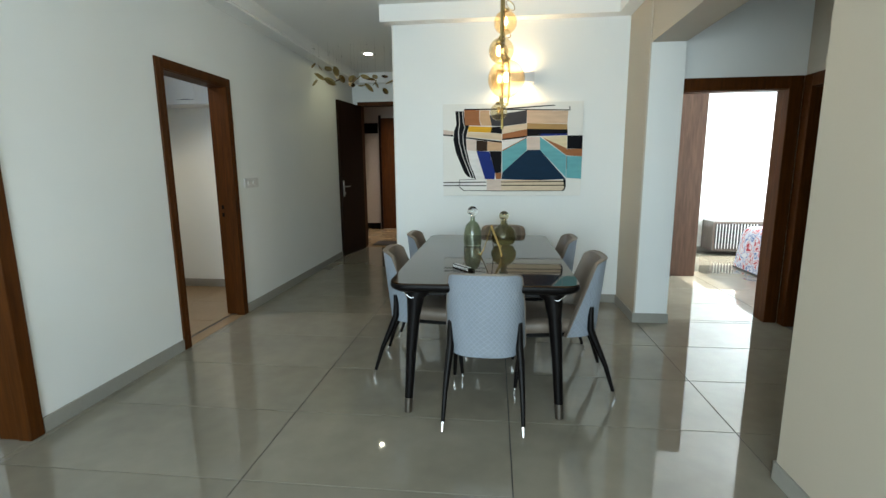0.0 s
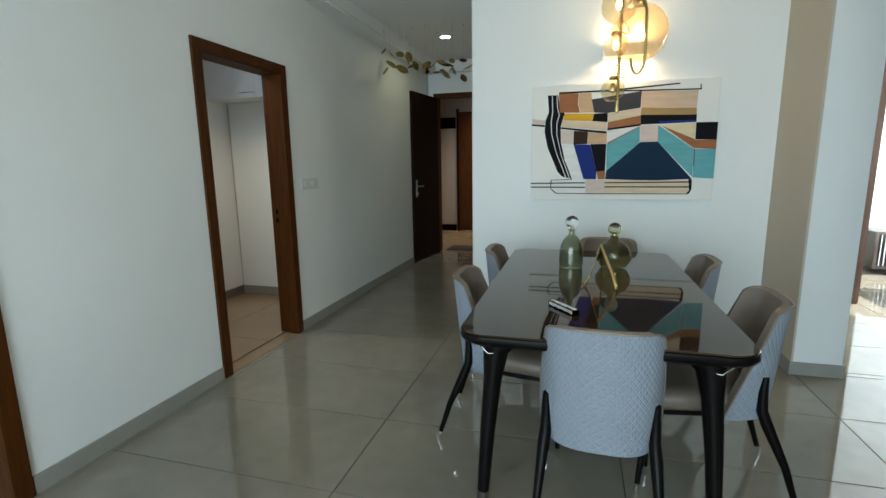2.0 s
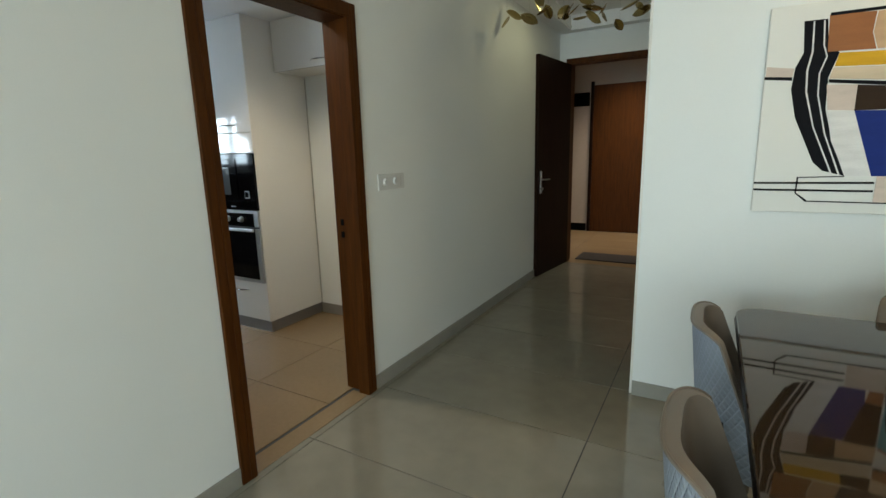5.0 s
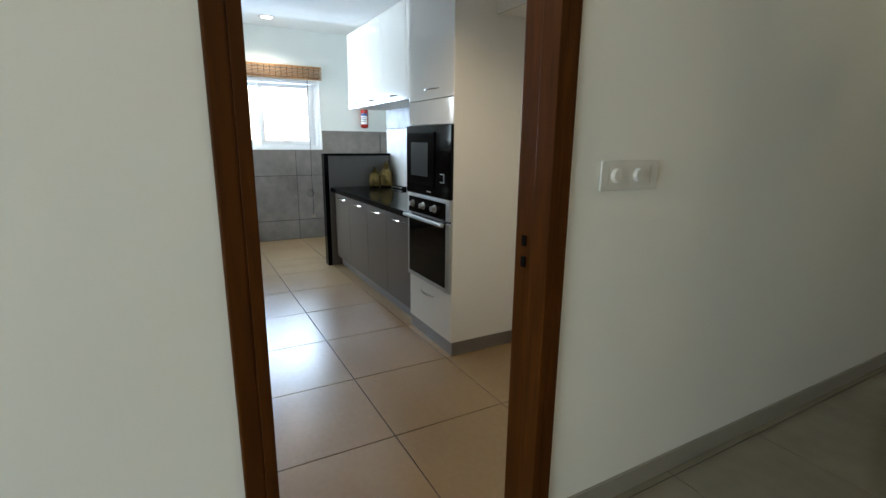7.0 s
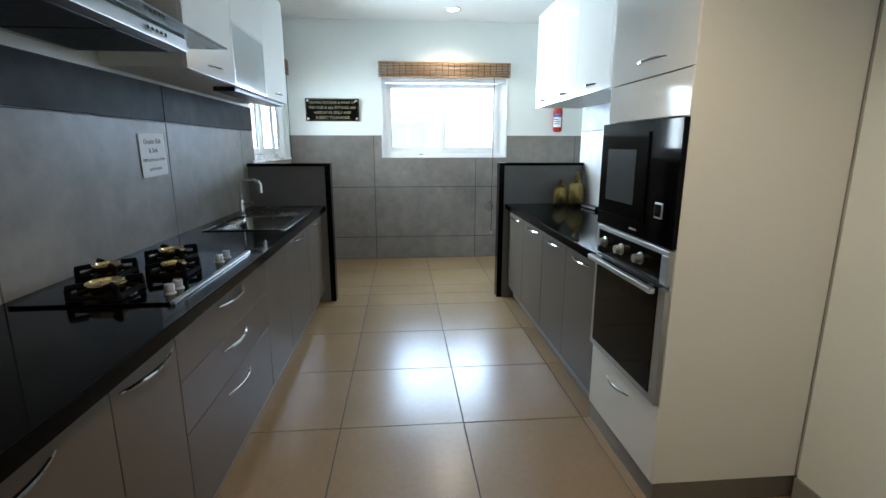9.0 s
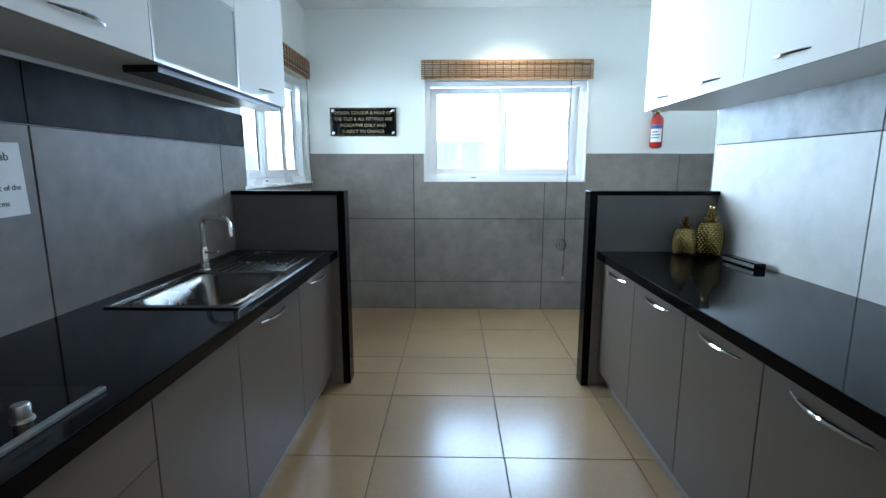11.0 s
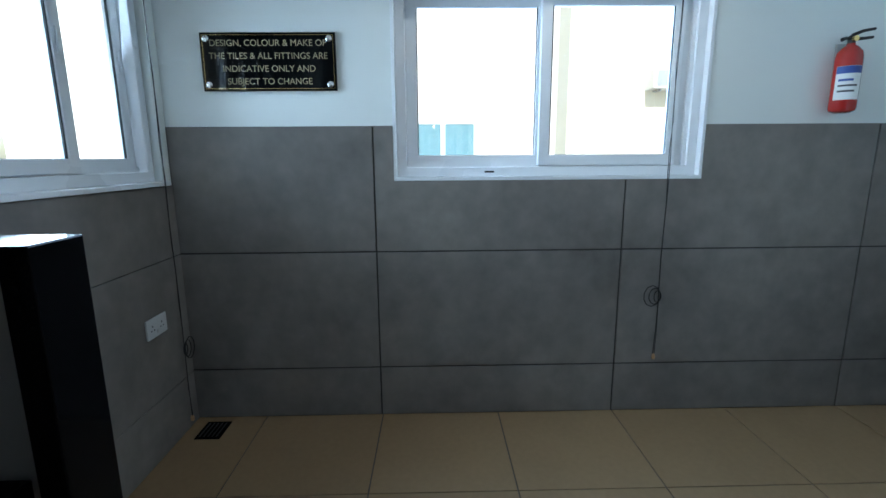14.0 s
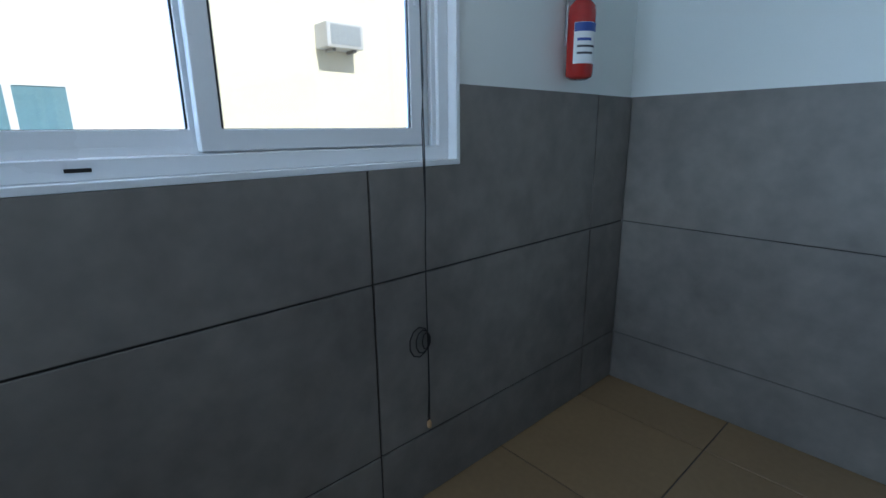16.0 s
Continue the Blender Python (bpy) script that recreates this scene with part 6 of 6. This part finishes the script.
SK = 0.085
skirting("baseboard_west", (0.0005, D1 + 0.005, 0, 0.011, -0.002, SK), (0.0005, 0.945, 0, 0.011, 4.69, SK), (0.0005, -5.29, 0, 0.011, D0 - 0.005, SK))
skirting("baseboard_north", (1.36, 1.559, 0, 3.575, 1.5695, SK))
skirting("baseboard_pier", (3.564, 0.946, 0, 3.5745, 1.559, SK), (3.564, 0.944, 0, 3.866, 0.9545, SK), (3.8555, 0.9545, 0, 3.866, 1.049, SK))
skirting("baseboard_east", (3.574, -5.29, 0, 3.5845, -1.165, SK), (3.574, -1.1745, 0, 3.866, -1.164, SK))
skirting("baseboard_bedroom", (3.86, 4.589, 0, 7.49, 4.5995, SK))
skirting("baseboard_side_room", (-3.39, -1.166, 0, -0.178, -1.1555, SK))
skirting("baseboard_kitchen", (-1.325, 1.886, 0, -0.165, 1.8965, 0.09), (-0.1705, 0.95, 0, -0.1605, 1.886, 0.09))


# ---- tiles ----
def box_mesh(name, sx, sy, sz, material, chamfer=0.0012):
    """A tile centred at its origin, face up at z = 0, with chamfered edges."""
    bm = bmesh.new()
    lo = [(-sx / 2, -sy / 2), (sx / 2, -sy / 2), (sx / 2, sy / 2), (-sx / 2, sy / 2)]
    ins = lambda d: [(x - math.copysign(d, x), y - math.copysign(d, y)) for x, y in lo]
    rings = [[bm.verts.new((x, y, z)) for x, y in o] for o, z in ((lo, -sz), (lo, -chamfer), (ins(chamfer), 0))]
    for a, b in zip(rings, rings[1:]):
        for k in range(4):
            bm.faces.new((a[k], a[(k + 1) % 4], b[(k + 1) % 4], b[k]))
    bm.faces.new(rings[-1])
    me = bpy.data.meshes.new(name)
    bm.to_mesh(me)
    bm.free()
    me.materials.append(material)
    return me


tile_cache = {}


def lay(parent, material, x0, y0, x1, y1, m=Matrix(), gap=0.005, thick=0.006):
    """One tile between two corners, in the plane given by m."""
    sx, sy = x1 - x0 - gap, y1 - y0 - gap
    if sx < 0.012 or sy < 0.012:
        return
    key = (material.name, round(sx, 3), round(sy, 3))
    if key not in tile_cache:
        tile_cache[key] = box_mesh("tile", sx, sy, thick, material)
    t = new("tile", tile_cache[key])
    t.parent = parent
    t.matrix_basis = m @ Matrix.Translation(((x0 + x1) / 2, (y0 + y1) / 2, 0))


def cut_tile(parent, outline):
    """A wall tile notched round the window."""
    bm = bmesh.new()
    lo = [bm.verts.new((KF + 0.004, y, z)) for y, z in outline]
    hi = [bm.verts.new((KF + 0.010, y, z)) for y, z in outline]
    for k in range(len(lo)):
        j = (k + 1) % len(lo)
        bm.faces.new((lo[k], lo[j], hi[j], hi[k]))
    bm.faces.new(hi)
    part("tile", bm, M_TILE_W, parent)


def cuts(a, b, seams):
    return [a] + [s for s in seams if a + 0.01 < s < b - 0.01] + [b]


def paving(parent, material, x0, y0, x1, y1, xs, ys, m=Matrix(), skip=(), gap=0.005):
    for a, b in zip(cuts(x0, x1, xs), cuts(x0, x1, xs)[1:]):
        for c, d in zip(cuts(y0, y1, ys), cuts(y0, y1, ys)[1:]):
            if not any(a >= s[0] - 0.01 and b <= s[2] + 0.01 and c >= s[1] - 0.01 and d <= s[3] + 0.01 for s in skip):
                lay(parent, material, a, c, b, d, m, gap)


floor = structure("floor", boxes((-0.16, -5.45, -0.12, 3.86, 4.85, -0.004), (3.86, -2.1, -0.12, 7.65, 4.75, -0.004), (-3.55, -3.6, -0.12, -0.16, -1.0, -0.004), (-1.7, 4.85, -0.12, 2.7, 7.35, -0.004)), M_GROUT, "polished grey-beige tile floor", "floor")
DX = [1.24 + 1.2 * k for k in range(-4, 6)]
DY = [-0.806 + 0.6 * k for k in range(-10, 14)]
paving(floor, M_TILE_D, 0.0, -5.3, 3.60, 4.7, DX[:7], DY)
paving(floor, M_TILE_D, 3.60, -1.175, 4.82, 1.05, [], DY)
paving(floor, M_TILE_D, 3.855, 1.05, 7.5, 4.6, DX, DY)
paving(floor, M_TILE_D, -3.4, -3.45, 0.0, -1.155, DX, DY)
paving(floor, M_TILE_K, -1.6, 4.7, 2.6, 7.2, DX, DY)
kfloor = structure("floor_kitchen", boxes((-5.66, KL - 0.16, -0.12, -0.16, KU + 0.15, -0.004)), M_GROUT, "beige tiled kitchen floor", "floor")
KX = sorted([-0.136, -0.736, -1.336, -1.937, -2.537, -3.137, -3.737, -4.045, -4.31, -4.91])
KY = [0.086 + 0.6 * k for k in range(-3, 6)]
paving(kfloor, M_TILE_K, KF, KL, -4.045, KU, KX, KY)
paving(kfloor, M_TILE_K, -4.045, KL, -0.12, KR, KX, KY)
lay(kfloor, M_TILE_K, -0.118, 0.06, 0.0, 0.88)
# grey wall tiles, 0.6 m high and 1.2 m long
WZ = [0.264, 0.864]
far_face = Matrix(((0, 0, 1, KF + 0.010), (1, 0, 0, 0), (0, 1, 0, 0), (0, 0, 0, 1)))
wt_far = structure("wall_tiling_window", boxes((KF, KL, 0, KF + 0.004, 0.173, 1.458), (KF, 1.645, 0, KF + 0.004, KU, 1.458), (KF, 0.173, 0, KF + 0.004, 1.645, 1.205)), M_GROUT, "grey cement-look wall tiles below the window", "wall tiling")
for a, b in ((KL, 0.08), (0.08, 1.28), (1.28, 2.48), (2.48, KU)):
    for c, d in ((0, 0.264), (0.264, 0.864)):
        lay(wt_far, M_TILE_W, a, c, b, d, far_face, 0.008)
lay(wt_far, M_TILE_W, KL, 0.864, 0.08, 1.46, far_face, 0.008)
cut_tile(wt_far, [(0.084, 0.868), (1.276, 0.868), (1.276, 1.204), (0.1725, 1.204), (0.1725, 1.4585), (0.084, 1.4585)])
cut_tile(wt_far, [(1.284, 0.868), (2.476, 0.868), (2.476, 1.4585), (1.6455, 1.4585), (1.6455, 1.204), (1.284, 1.204)])
lay(wt_far, M_TILE_W, 2.48, 0.864, KU, 1.46, far_face, 0.008)
right_face = Matrix(((1, 0, 0, 0), (0, 0, -1, KU - 0.010), (0, 1, 0, 0), (0, 0, 0, 1)))
wt_u = structure("wall_tiling_utility", boxes((KF + 0.01, KU - 0.004, 0, -3.99, KU, 1.458)), M_GROUT, "grey cement-look wall tiles", "wall tiling")
paving(wt_u, M_TILE_W, KF + 0.012, 0, -3.99, 1.46, [-4.31], WZ, right_face, gap=0.005)
left_face = Matrix(((-1, 0, 0, 0), (0, 0, 1, KL + 0.010), (0, 1, 0, 0), (0, 0, 0, 1)))
wt_l = structure("wall_tiling_left", boxes((-4.12, KL, 0.80, -0.30, KL + 0.004, 1.458), (KF + 0.01, KL, 0, -4.12, KL + 0.004, 1.195)), M_GROUT, "grey cement-look wall tiles over the worktop", "wall tiling")
paving(wt_l, M_TILE_W, 0.30, 0.80, 4.12, 1.458, [1.40, 2.60, 3.80], [], left_face, gap=0.007)
paving(wt_l, M_TILE_W, 4.12, 0, -KF - 0.012, 1.195, [], WZ, left_face, gap=0.005)
wt_b = structure("wall_tiling_border", boxes((-4.12, KL, 1.46, -0.30, KL + 0.006, 1.65)), M_GROUT, "dark border tiles under the wall cabinets", "wall tiling")
paving(wt_b, M_TILE_DARK, 0.30, 1.458, 4.12, 1.65, [1.40, 2.60], [], left_face, gap=0.007)
right_wall = Matrix(((1, 0, 0, 0), (0, 0, -1, KR - 0.010), (0, 1, 0, 0), (0, 0, 0, 1)))
wt_r = structure("wall_tiling_right", boxes((-3.99, KR - 0.004, 0.80, -1.94, KR, 1.70)), M_GROUT, "pale grey cement-look wall tiles", "wall tiling")
paving(wt_r, M_TILE_P, -3.99, 0.80, -1.94, 1.458, [-2.9], [], right_wall)
paving(wt_r, M_TILE_PB, -3.99, 1.458, -1.94, 1.70, [-2.9], [], right_wall)
